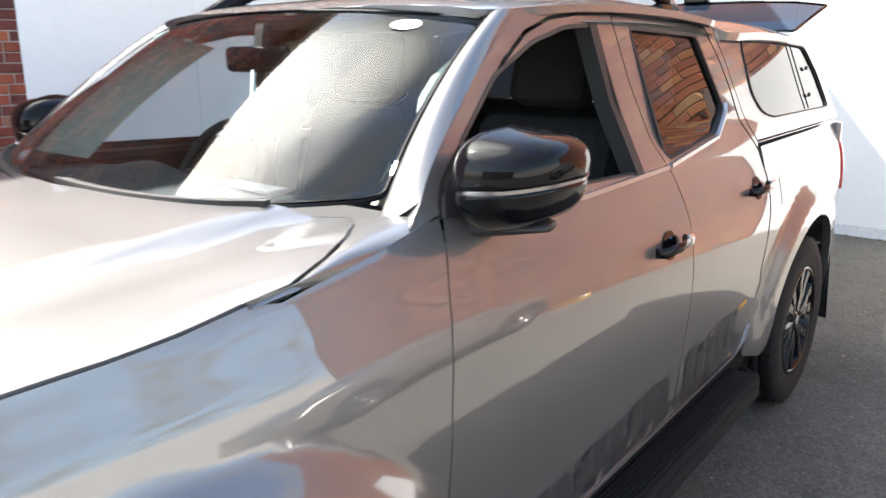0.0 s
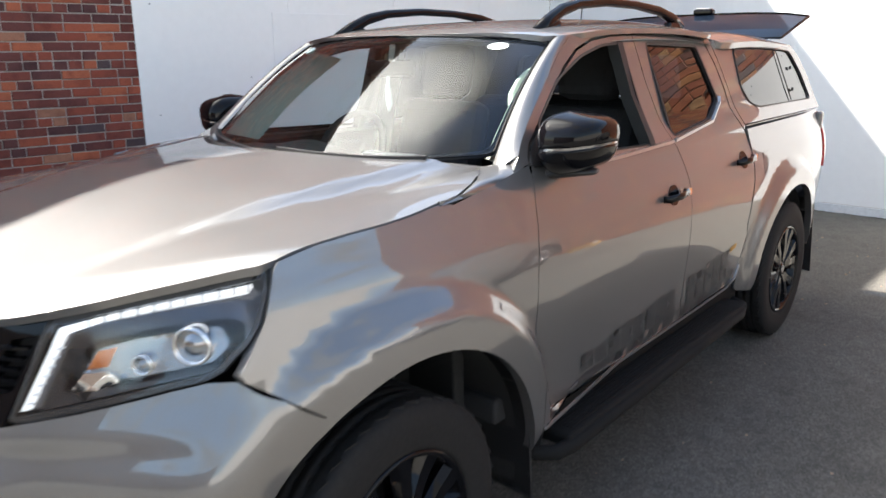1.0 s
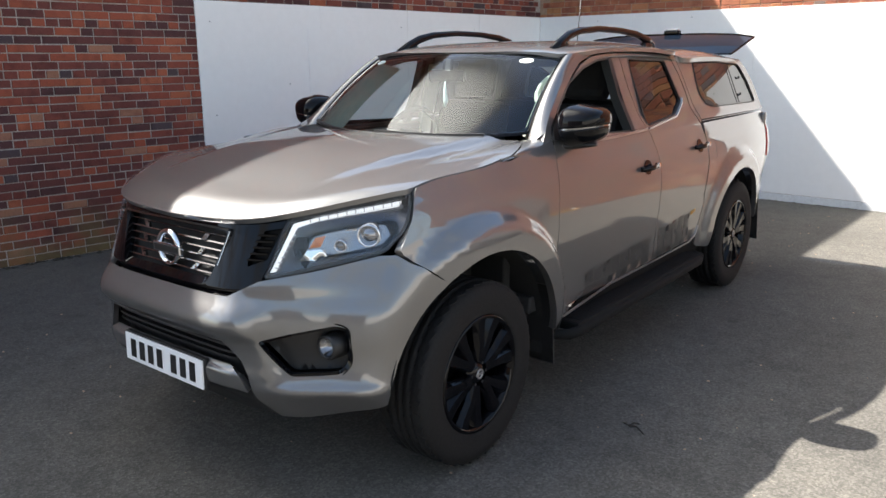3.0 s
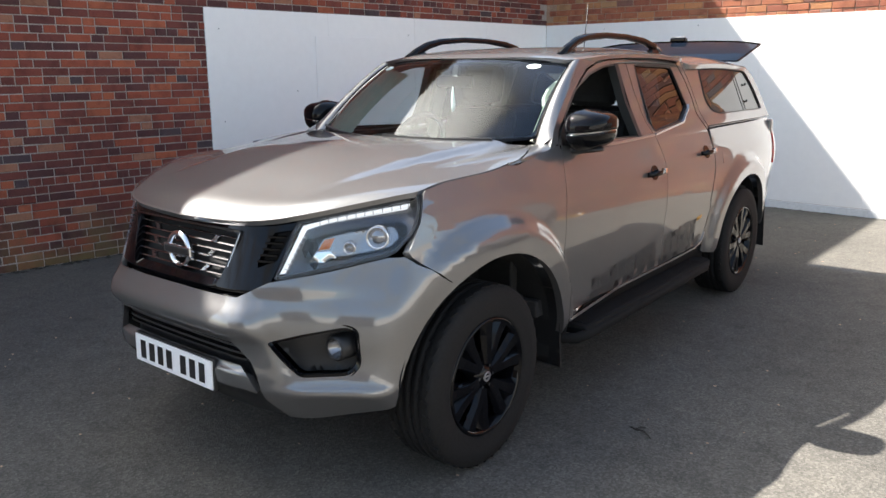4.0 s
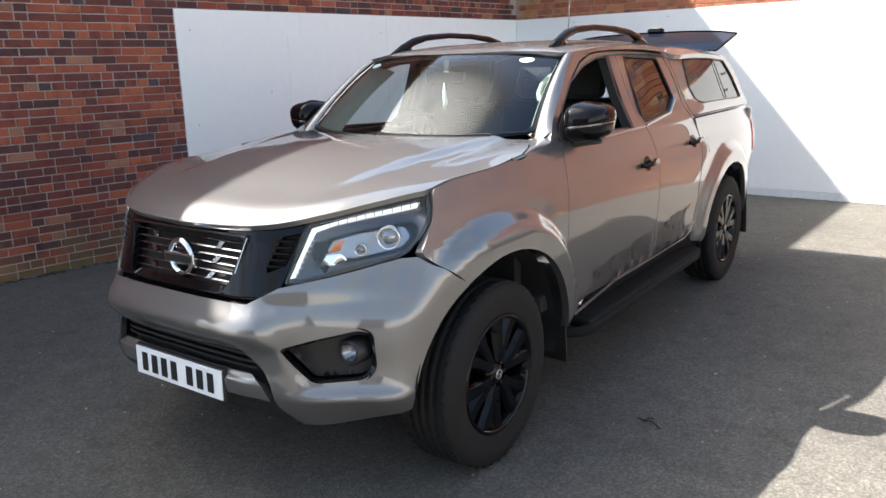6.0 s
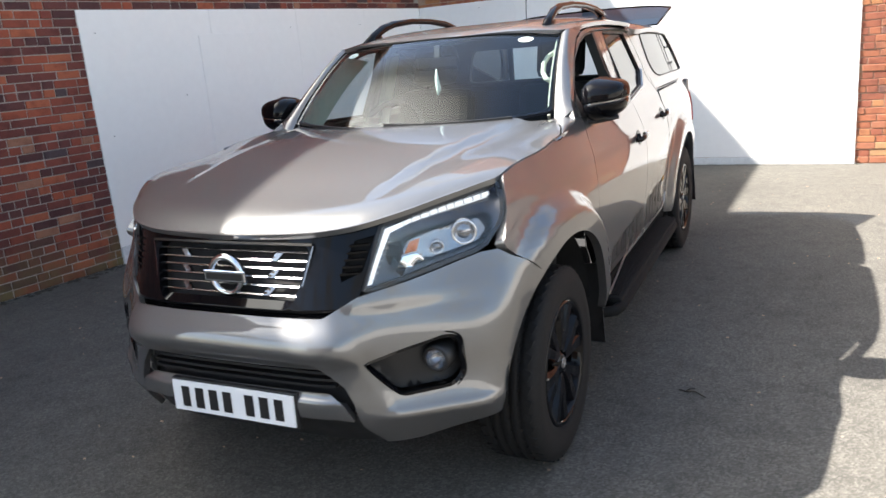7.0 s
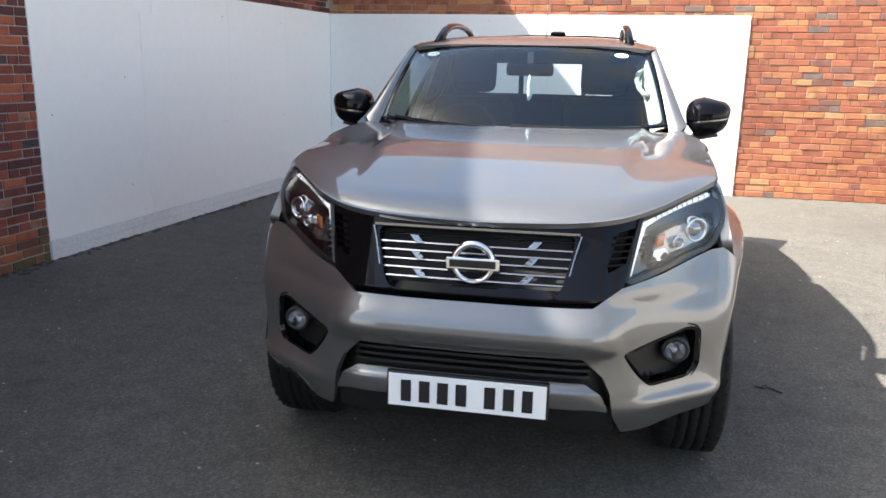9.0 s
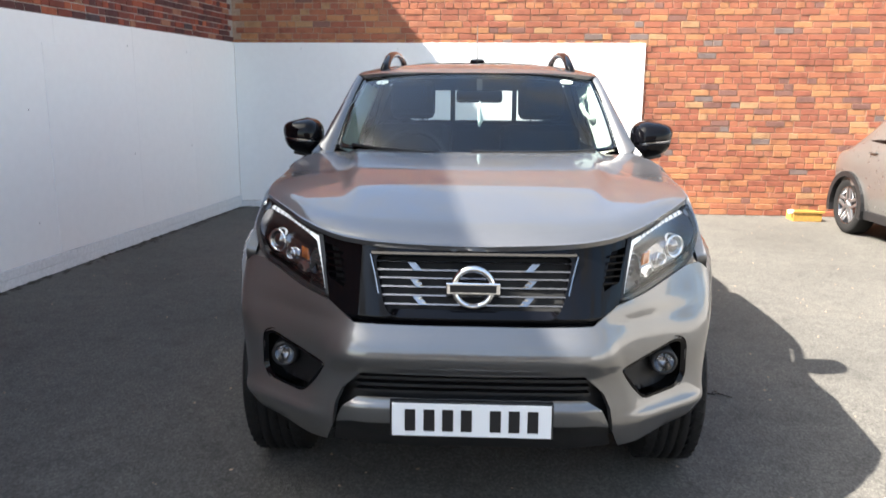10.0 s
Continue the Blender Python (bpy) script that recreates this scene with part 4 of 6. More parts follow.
def body_side(side):
    net = (0.03, 0.025)
    # wing
    arch_f = arc(*FA, 57, 176, 24)
    wing = [(-0.262, 1.146)] + [(y, hood_at(hood_edge(y), y).z - 0.003) for y in (-0.25, -0.15, -0.05, 0.05, 0.15, 0.25)] + [(0.30, 1.195), (0.36, 1.204), (0.42, 1.212), (0.50, 1.222), (0.56, 1.230), (0.62, 1.240), (0.686, 1.248), (0.663, 1.186), (0.618, 1.05), (0.600, 0.95), (0.590, 0.75), (0.590, 0.46), (0.545, 0.42)]
    wing += arch_f[::-1] + [(-0.234, 0.830), (-0.318, 0.894), (-0.382, 0.942), (-0.392, 0.960), (-0.368, 0.985), (-0.314, 1.05)]
    part("front_wing", patch_mesh("front_wing", wing, side_at, PAINT, net, rim=0.035, side=side, hint=Vector((side, 0, 0))), truck, "grey flared front wing")
    # shoulder that runs up from the wing to the pillar
    low_y = table([(0, 0.25), (0.33, 0.36), (0.66, 0.50), (1, 0.66)])
    low_z = table([(0, hood_at(hood_edge(0.25), 0.25).z - 0.003), (0.33, 1.205), (0.66, 1.222), (1, 1.247)])
    high = [hood_at(hood_edge(0.25) + 0.005, 0.25, -0.002), hood_at(0.832, 0.325, -0.002), hood_at(0.795, 0.445, -0.002), hood_at(0.690, 0.598, -0.002)]

    def shoulder_at(v, w):
        i = max(0, min(2, int(v * 3)))
        b = high[i].lerp(high[i + 1], v * 3 - i)
        a = side_at(low_y(v), low_z(v))
        return a.lerp(b, w) + Vector((0.4, 0, 0.9)) * (0.008 * 4 * w * (1 - w))
    part("wing_shoulder", patch_mesh("wing_shoulder", [(0, 0), (1, 0), (1, 1), (0, 1)], shoulder_at, PAINT, (0.08, 0.2), rim=0.01, side=side, hint=Vector((side, 0, 1))), truck)
    # doors, with window openings
    frame_top = [(0.745, 1.296), (0.90, 1.405), (1.055, 1.512), (1.17, 1.572), (1.29, 1.606), (1.45, 1.622)]
    win_f = soft_poly([(0.80, 1.250), (0.815, 1.355), (1.0, 1.485), (1.19, 1.556), (1.36, 1.592), (1.52, 1.600), (1.53, 1.226)], 0.03)
    door_f = [(0.594, 0.475), (0.594, 0.75), (0.604, 0.95), (0.622, 1.05), (0.667, 1.186), (0.706, 1.262)] + frame_top + [(1.625, 1.628), (1.64, 1.45), (1.70, 1.232), (1.735, 1.13), (1.745, 1.02), (1.742, 0.80), (1.735, 0.482)]
    fd = part("front_door", patch_mesh("front_door", door_f, side_at, PAINT, net, [win_f], side=side, hint=Vector((side, 0, 0))), truck, "grey front door with its window wound down" if side > 0 else "grey front door")
    win_r = soft_poly([(1.735, 1.236), (1.728, 1.598), (2.235, 1.585), (2.335, 1.345), (2.175, 1.272)], 0.025)
    door_r = [(1.740, 0.482), (1.747, 0.80), (1.750, 1.02), (1.740, 1.13), (1.705, 1.232), (1.645, 1.45), (1.630, 1.628), (2.18, 1.620), (2.325, 1.608), (2.40, 1.50), (2.435, 1.40), (2.45, 1.30), (2.50, 1.19), (2.515, 1.12), (2.512, 0.97), (2.47, 0.76)] + arc(3.13, 0.39, 0.72, 0.68, 28, 9, 5)
    rd = part("rear_door", patch_mesh("rear_door", door_r, side_at, PAINT, net, [win_r], side=side, hint=Vector((side, 0, 0))), truck, "grey rear door with dark tinted glass")
    part("window_glass", patch_mesh("window_glass", win_r, lambda y, z: side_at(y, z, -0.012), TINTED, (0.08, 0.08), rim=0, side=side, hint=Vector((side, 0, 0))), rd, "dark tinted glass")
    if side < 0:
        part("window_glass", patch_mesh("window_glass", win_f, lambda y, z: side_at(y, z, -0.012), LENS, (0.08, 0.08), rim=0, side=side, hint=Vector((side, 0, 0))), fd)
    for owner, win in ((fd, win_f), (rd, win_r)):
        ring = [side_at(y, z, -0.006) for y, z in win]
        part("window_seal", sweep_mesh("window_seal", [Vector((side * p.x, p.y, p.z)) for p in ring], 0.010, 0.014, PLASTIC, (1, 0, 0), False, True), owner)
    # rubber run inside the open window, and the dark pillar behind it
    part("window_channel", sweep_mesh("window_channel", [(side * (side_x(y, z) - 0.02), y, z) for y, z in ((1.515, 1.21), (1.51, 1.4), (1.505, 1.60))], 0.04, 0.045, PLASTIC, (1, 0, 0)), fd)
    belt = [(side * (side_x(y, z) + 0.003), y, z) for y, z in ((0.80, 1.226), (1.2, 1.214), (1.695, 1.222))]
    part("belt_trim", sweep_mesh("belt_trim", belt, 0.012, 0.012, SATIN), fd)
    belt = [(side * (side_x(y, z) + 0.003), y, z) for y, z in ((1.72, 1.224), (1.95, 1.244), (2.18, 1.264), (2.34, 1.335), (2.352, 1.36))]
    part("belt_trim", sweep_mesh("belt_trim", belt, 0.012, 0.012, SATIN), rd)
    # chrome handles over dark cups
    for owner, y, z in ((fd, 1.575, 1.030), (rd, 2.385, 1.072)):
        cup = soft_poly([(y - 0.055, z + 0.005), (y - 0.02, z + 0.042), (y + 0.03, z + 0.04), (y + 0.055, z), (y + 0.03, z - 0.036), (y - 0.02, z - 0.036)], 0.02)
        c = part("handle_cup", patch_mesh("handle_cup", cup, lambda a, b: side_at(a, b, 0.003), GLOSS_BLACK, (0.02, 0.02), rim=0.004, side=side, hint=Vector((side, 0, 0))), owner)
        grip = [(side * (side_x(y, z) + o), y + d, z + 0.004 + d * 0.03) for d, o in ((-0.10, 0.006), (-0.085, 0.028), (0.0, 0.036), (0.07, 0.030), (0.088, 0.006))]
        part("door_handle", sweep_mesh("door_handle", grip, 0.014, 0.028, GLOSS_BLACK, (0, 0, 1), True, False, 8), owner, "dark door handle")
        part("handle_end", box_mesh("handle_end", (0.014, 0.035, 0.032), (side * (side_x(y, z) + 0.026), y + 0.085, z + 0.006), CHROME, 0.006), owner, "chrome handle end")
    # cab frame round the doors
    outer = [(0.60, 1.240), (0.63, 1.260), (0.66, 1.278), (0.76, 1.362), (0.92, 1.478), (1.07, 1.582), (1.16, 1.626), (1.30, 1.650), (1.60, 1.658), (2.05, 1.652), (2.35, 1.635), (2.40, 1.615), (2.455, 1.50), (2.50, 1.34), (2.535, 1.215)]
    inner = [(2.51, 1.20), (2.462, 1.30), (2.447, 1.40), (2.41, 1.50), (2.333, 1.617), (2.18, 1.629), (1.63, 1.637), (1.45, 1.631), (1.29, 1.615), (1.165, 1.581), (1.05, 1.521), (0.893, 1.413), (0.735, 1.303), (0.70, 1.268), (0.694, 1.252)]
    part("cab_frame", patch_mesh("cab_frame", outer + inner, side_at, PAINT, net, side=side, hint=Vector((side, 0, 0)), rim=0.03), truck)
    # windscreen pillar
    side_edge = table([(0, 0.66), (0.2, 0.76), (0.5, 0.92), (0.8, 1.07), (1.0, 1.16)])
    side_high = table([(0, 1.278), (0.2, 1.362), (0.5, 1.478), (0.8, 1.582), (1.0, 1.626)])

    def pillar_at(v, w):
        a = screen_at(0.696 - 0.078 * v, v, 0.004)
        b = side_at(side_edge(v), side_high(v))
        p = a.lerp(b, w)
        return p + Vector((0.8, -0.35, 0.45)).normalized() * (0.022 * 4 * math.sqrt(max(0.0, w)) * (1 - math.sqrt(max(0.0, w))))
    part("windscreen_pillar", patch_mesh("windscreen_pillar", [(-0.14, 0), (1, 0), (1, 1), (-0.14, 1)], pillar_at, PAINT, (0.06, 0.1), side=side, hint=Vector((side, -0.5, 0.5))), truck)
    # load-bed side
    arch_r = arc(*RA, 176, 4, 26)
    bed = [(2.548, 1.200), (2.530, 1.12), (2.527, 0.97), (2.485, 0.76)] + arc(3.13, 0.39, 0.71, 0.67, 28, 5, 6) + [(2.47, 0.42), (2.60, 0.40)] + arch_r[::-1] + [(3.66, 0.44), (3.78, 0.52), (3.86, 0.60), (3.93, 0.80), (3.955, 1.0), (3.93, 1.205)]
    part("bed_side", patch_mesh("bed_side", bed, side_at, PAINT, net, rim=0.035, side=side, hint=Vector((side, 0, 0))), truck, "grey load-bed side with flared wheel arch")
    part("fuel_flap", patch_mesh("fuel_flap", [(2.66, 1.075), (2.82, 1.085), (2.83, 0.985), (2.67, 0.975)], lambda y, z: side_at(y, z, 0.0015), PAINT, (0.03, 0.03), rim=0.004, side=side, hint=Vector((side, 0, 0))), truck)
    tail = soft_poly([(3.93, 1.18), (3.975, 1.17), (3.995, 0.88), (3.93, 0.85)], 0.02)
    part("tail_light", patch_mesh("tail_light", tail, lambda y, z: side_at(y, z, 0.008), RED_LENS, (0.02, 0.03), rim=0.03, side=side, hint=Vector((side, 0, 0))), truck, "red tail light")
    # sill, step and flaps
    part("sill", patch_mesh("sill", [(0.56, 0.36), (2.50, 0.36), (2.48, 0.468), (0.59, 0.468)], lambda y, z: side_at(y, z, -0.012), STEP_BLACK, (0.08, 0.03), rim=0.02, side=side, hint=Vector((side, 0, 0))), truck)
    lean = Matrix.Rotation(radians(side * 0.95), 4, "Z")
    step = part("side_step", box_mesh("side_step", (0.12, 1.66, 0.045), (side * 0.889, 1.53, 0.388), STEP_BLACK, 0.012, lean), truck, "black running board")
    part("step_edge", sweep_mesh("step_edge", [(side * 0.84, 0.60, 0.385), (side * 0.90, 0.605, 0.375), (side * 0.945, 0.645, 0.372), (side * 0.958, 0.72, 0.372), (side * 0.930, 2.28, 0.372), (side * 0.90, 2.38, 0.38), (side * 0.85, 2.40, 0.385)], 0.05, 0.05, STEP_BLACK, (0, 0, 1), True, False, 12), step)
    for k in range(7):
        part("tread", box_mesh("tread", (0.008, 1.5, 0.006), (side * (0.846 + 0.013 * k), 1.50, 0.412), STEP_BLACK, 0.002, lean), step)
    for y, low in ((0.555, 0.25), (3.66, 0.25)):
        flap = [(-0.16, 0.62), (0.085, 0.62), (0.10, low), (-0.165, low + 0.01)]
        me = patch_mesh("mud_flap", flap, lambda a, z: Vector((0.82 - 0.05 * (y > 2) + a, y + 0.02 * (0.6 - z), z)), PLASTIC, (0.04, 0.05), rim=0.012, side=side, hint=Vector((0, 1, 0)))
        part("mud_flap", me, truck, "black mud flap")
    for yc, zc, ry, rz in ARCHES:
        m = Matrix.Translation((side * (0.62 - 0.05 * (yc > 2)), yc, zc)) @ Matrix.Scale(side, 4, (1, 0, 0)) @ Matrix.Diagonal((1, ry / 0.5, rz / 0.5, 1))
        part("wheel_housing", lathe_mesh("wheel_housing", [(0.0, -0.05), (0.50, -0.05), (0.51, 0.02), (0.51, 0.235)], DARK, m, 40, True, (-12, 170)), truck)
    # faded dark stripe graphic along the doors
    for k in range(14):
        y0 = 0.90 + 0.098 * k
        top = 0.600 + 0.0068 * k - 0.010 * (k % 3 == 1)
        bar = [(y0 + 0.010, 0.530), (y0 + 0.092, 0.530), (y0 + 0.078, top), (y0, top - 0.010)]
        owner = fd if y0 < 1.62 else rd
        if abs(y0 - 1.69) > 0.075:
            part("stripe", patch_mesh("stripe", bar, lambda a, b: side_at(a, b, 0.0015), DECAL_AND_REFLECTION, (0.04, 0.03), rim=0, side=side, hint=Vector((side, 0, 0))), owner)
    # thin satin strip stands in for the highlight on the doors' lower edge
    edge_line = [(side * (side_x(y, z) + 0.002), y, z) for y, z in ((0.60, 0.470), (1.2, 0.472), (1.8, 0.474), (2.30, 0.480), (2.40, 0.505), (2.44, 0.56))]
    part("sill_strip", sweep_mesh("sill_strip", edge_line, 0.006, 0.010, SATIN), truck, "satin strip standing in for the highlight along the sill")
    # bands under the bars paint in the dark reflection low on the doors
    lower = [(0.80, 0.484), (1.732, 0.486), (1.732, 0.532), (0.92, 0.520)]
    part("stripe", patch_mesh("stripe", lower, lambda a, b: side_at(a, b, 0.001), DECAL_AND_REFLECTION, (0.04, 0.03), rim=0, side=side, hint=Vector((side, 0, 0))), fd)
    lower = [(1.750, 0.488), (2.34, 0.492), (2.38, 0.56), (1.750, 0.532)]
    part("stripe", patch_mesh("stripe", lower, lambda a, b: side_at(a, b, 0.001), DECAL_AND_REFLECTION, (0.04, 0.03), rim=0, side=side, hint=Vector((side, 0, 0))), rd)
    mark = [(2.27, 0.658), (2.35, 0.668), (2.346, 0.690), (2.266, 0.680)]
    part("side_mark", patch_mesh("side_mark", mark, lambda a, b: side_at(a, b, 0.002), YELLOW, (0.05, 0.03), rim=0, side=side, hint=Vector((side, 0, 0))), rd, "small yellow side mark")


def roof_and_glass():
    half = [(0.0, 0.992), (0.2, 1.0), (0.4, 1.022), (0.52, 1.045), (0.605, 1.066), (0.645, 1.13), (0.660, 1.25), (0.662, 1.5), (0.662, 2.0), (0.668, 2.35), (0.64, 2.41), (0.4, 2.44), (0.0, 2.45)]
    poly = half + [(-x, y) for x, y in half[::-1] if x > 0]
    part("roof", patch_mesh("roof", poly, roof_at, PAINT, (0.045, 0.045), hint=Vector((0, 0, 1)), rim=0.02), truck, "grey metallic roof")
    glass = [(-0.690, 0.0), (-0.4, 0.0), (0, 0), (0.4, 0), (0.690, 0.0), (0.613, 1.0), (0.3, 1.0), (0, 1.0), (-0.3, 1.0), (-0.613, 1.0)]
    screen = part("windscreen", patch_mesh("windscreen", soft_poly(glass, 0.03), screen_at, WINDSCREEN, (0.03, 0.04), rim=0, hint=Vector((0, -1, 1))), truck, "clear windscreen mirroring clouds")
    screen.visible_shadow = False
    band = [screen_at(x, v, 0.002) for x, v in dense(soft_poly(glass, 0.03), 0.06)]
    part("screen_seal", sweep_mesh("screen_seal", band, 0.004, 0.004, GLOSS_BLACK, (0, -0.6, 0.8), False, True), screen)
    inner = soft_poly([(-0.672, 0.045), (0, 0.03), (0.672, 0.045), (0.603, 0.978), (0, 0.972), (-0.603, 0.978)], 0.05)
    part("frit", patch_mesh("frit", soft_poly(glass, 0.03), lambda x, v: screen_at(x, v, -0.010), GLOSS_BLACK, (0.02, 0.025), [inner], rim=0, hint=Vector((0, -1, 1))), screen, "black border of the glass")
    for x, v in ((0.470, 0.905), (-0.500, 0.885)):
        disc = [(x + 0.035 * math.cos(a), v + 0.038 * math.sin(a)) for a in np.linspace(0, 2 * math.pi, 20)[:-1]]
        part("sticker", patch_mesh("sticker", disc, lambda a, b: screen_at(a, b, 0.003), STICKER, (0.03, 0.03), rim=0, hint=Vector((0, -1, 1))), screen, "round pale sticker")
        tick = [(x - 0.012, v), (x - 0.004, v - 0.012), (x + 0.016, v + 0.012), (x - 0.004, v - 0.004)]
        part("tick", patch_mesh("tick", tick, lambda a, b: screen_at(a, b, 0.005), PLASTIC, (0.03, 0.03), rim=0, hint=Vector((0, -1, 1))), screen)
    for x0, x1 in ((0.56, -0.02), (-0.05, -0.60)):
        arm = [screen_at(x0 + (x1 - x0) * f, -0.015 + 0.035 * f, 0.014 - 0.004 * f) + Vector((0, -0.015 * (1 - f), 0)) for f in np.linspace(0, 1, 9)]
        wiper = part("wiper", sweep_mesh("wiper", arm, [0.022 - 0.012 * f for f in np.linspace(0, 1, 9)], 0.012, PLASTIC), truck, "black wiper arm")
        part("blade", sweep_mesh("blade", [p + Vector((0, 0.016, -0.002)) for p in arm[2:]], 0.012, 0.010, RUBBER), wiper)
    # rear wall of the cab with its window
    rear = [(-0.69, 0.55), (0.69, 0.55), (0.755, 1.2), (0.60, 1.60), (0.4, 1.64), (0, 1.65), (-0.4, 1.64), (-0.60, 1.60), (-0.755, 1.2)]
    hole = soft_poly([(-0.50, 1.335), (0.50, 1.335), (0.46, 1.545), (-0.46, 1.545)], 0.04)
    part("cab_back", patch_mesh("cab_back", rear, lambda x, z: Vector((x, 2.47, z)), PLASTIC, (0.08, 0.08), [hole], rim=0.04, hint=Vector((0, -1, 0))), truck)
    for x in (-0.17, 0.27):
        part("window_bar", box_mesh("window_bar", (0.034, 0.02, 0.23), (x, 2.46, 1.43), PLASTIC, 0.004), truck)
    # roof rails
    for side in (1, -1):
        line = [(0.545, 1.12, 1.640), (0.540, 1.20, 1.684), (0.535, 1.30, 1.726), (0.530, 1.42, 1.751), (0.528, 1.65, 1.766), (0.528, 1.90, 1.763), (0.530, 2.12, 1.746), (0.533, 2.26, 1.715), (0.535, 2.34, 1.680)]
        rail = part("roof_rail", sweep_mesh("roof_rail", [(side * (x - 0.03), y + 0.03, z - 0.008) for x, y, z in line], [0.05, 0.046, 0.042, 0.04, 0.038, 0.038, 0.04, 0.044, 0.048], [0.05, 0.05, 0.046, 0.038, 0.034, 0.034, 0.04, 0.05, 0.05], GLOSS_BLACK, (0, 0, 1), True, False, 12), truck, "arched black roof rail")
        for y in (1.22, 2.25):
            part("rail_foot", box_mesh("rail_foot", (0.040, 0.12, 0.05), (side * 0.508, y + 0.03, roof_line(y) - 0.020), GLOSS_BLACK, 0.018), rail)
    mast = [(0.0, 2.33, 1.675), (0.0, 2.345, 1.80), (0.0, 2.37, 1.99)]
    aerial = part("aerial", sweep_mesh("aerial", mast, 0.006, 0.006, PLASTIC, (1, 0, 0), True, False, 8), truck, "thin roof aerial")
    part("aerial_base", lathe_mesh("aerial_base", [(0.0, 0.03), (0.012, 0.028), (0.025, 0.0)], PLASTIC, Matrix.Translation((0, 2.33, 1.68)) @ Matrix.Rotation(radians(-90), 4, "Y"), 16), aerial)


def mirrors():
    for side in (1, -1):
        def shell(z0, z1, grow, name, material, owner, label=""):
            verts, faces = [], []
            rows, cols = 10, 28
            for i in range(rows + 1):
                v = z0 + (z1 - z0) * i / rows
                for k in range(cols):
                    a = 2 * math.pi * k / cols
                    ca, sa = math.cos(a), math.sin(a)
                    ring = max(0.0, 1 - abs(v) ** 3.2) ** (1 / 2.2)
                    px = math.copysign(abs(ca) ** 0.72, ca) * 0.099 * ring * (1 + 0.10 * v)
                    py = math.copysign(abs(sa) ** 0.80, sa) * 0.136 * ring
                    py = min(py * (1.0 - 0.12 * ca), 0.100)
                    pz = v * (0.088 - 0.018 * ca * (v > 0)) + 0.012 * ca
                    verts.append(((0.892 + px * grow), 0.832 + py * grow - 0.10 * max(0, -ca) * 0.15, 1.308 + pz * 1.05 * grow))
                if i:
                    faces += [((i - 1) * cols + k, (i - 1) * cols + (k + 1) % cols, i * cols + (k + 1) % cols, i * cols + k) for k in range(cols)]
            faces += [tuple(range(cols))[::-1], tuple(range(rows * cols, (rows + 1) * cols))]
            bm = bmesh.new()
            vs = [bm.verts.new((side * x, y, z)) for x, y, z in verts]
            for f in faces:
                bm.faces.new([vs[i] for i in f])
            bmesh.ops.remove_doubles(bm, verts=bm.verts, dist=1e-4)
            return part(name, from_bm(name, bm, material, True), owner, label)
        cap = shell(-0.06, 0.985, 1.0, "door_mirror", GLOSS_BLACK, truck, "gloss black door mirror")
        shell(-0.975, -0.14, 0.985, "lower_shell", GLOSS_BLACK, cap)
        shell(-0.15, -0.05, 0.975, "signal_strip", SMOKE, cap)
        foot = [(0.78, 0.80, 1.212), (0.83, 0.81, 1.215), (0.88, 0.83, 1.219), (0.94, 0.84, 1.224)]
        part("mirror_arm", sweep_mesh("mirror_arm", [(side * x, y, z) for x, y, z in foot], [0.13, 0.11, 0.10, 0.07], [0.04, 0.036, 0.03, 0.02], PLASTIC, (0, 0, 1), True, False, 12), cap)
        part("mirror_glass", box_mesh("mirror_glass", (0.12, 0.004, 0.09), (side * 0.892, 0.936, 1.308), CHROME, 0.002), cap)
        corner = [(0.70, 1.245), (0.735, 1.29), (0.812, 1.345), (0.815, 1.235)]
        part("mirror_corner", patch_mesh("mirror_corner", corner, lambda y, z: side_at(y, z, 0.004), PLASTIC, (0.04, 0.04), rim=0.01, side=side, hint=Vector((side, 0, 0))), cap)


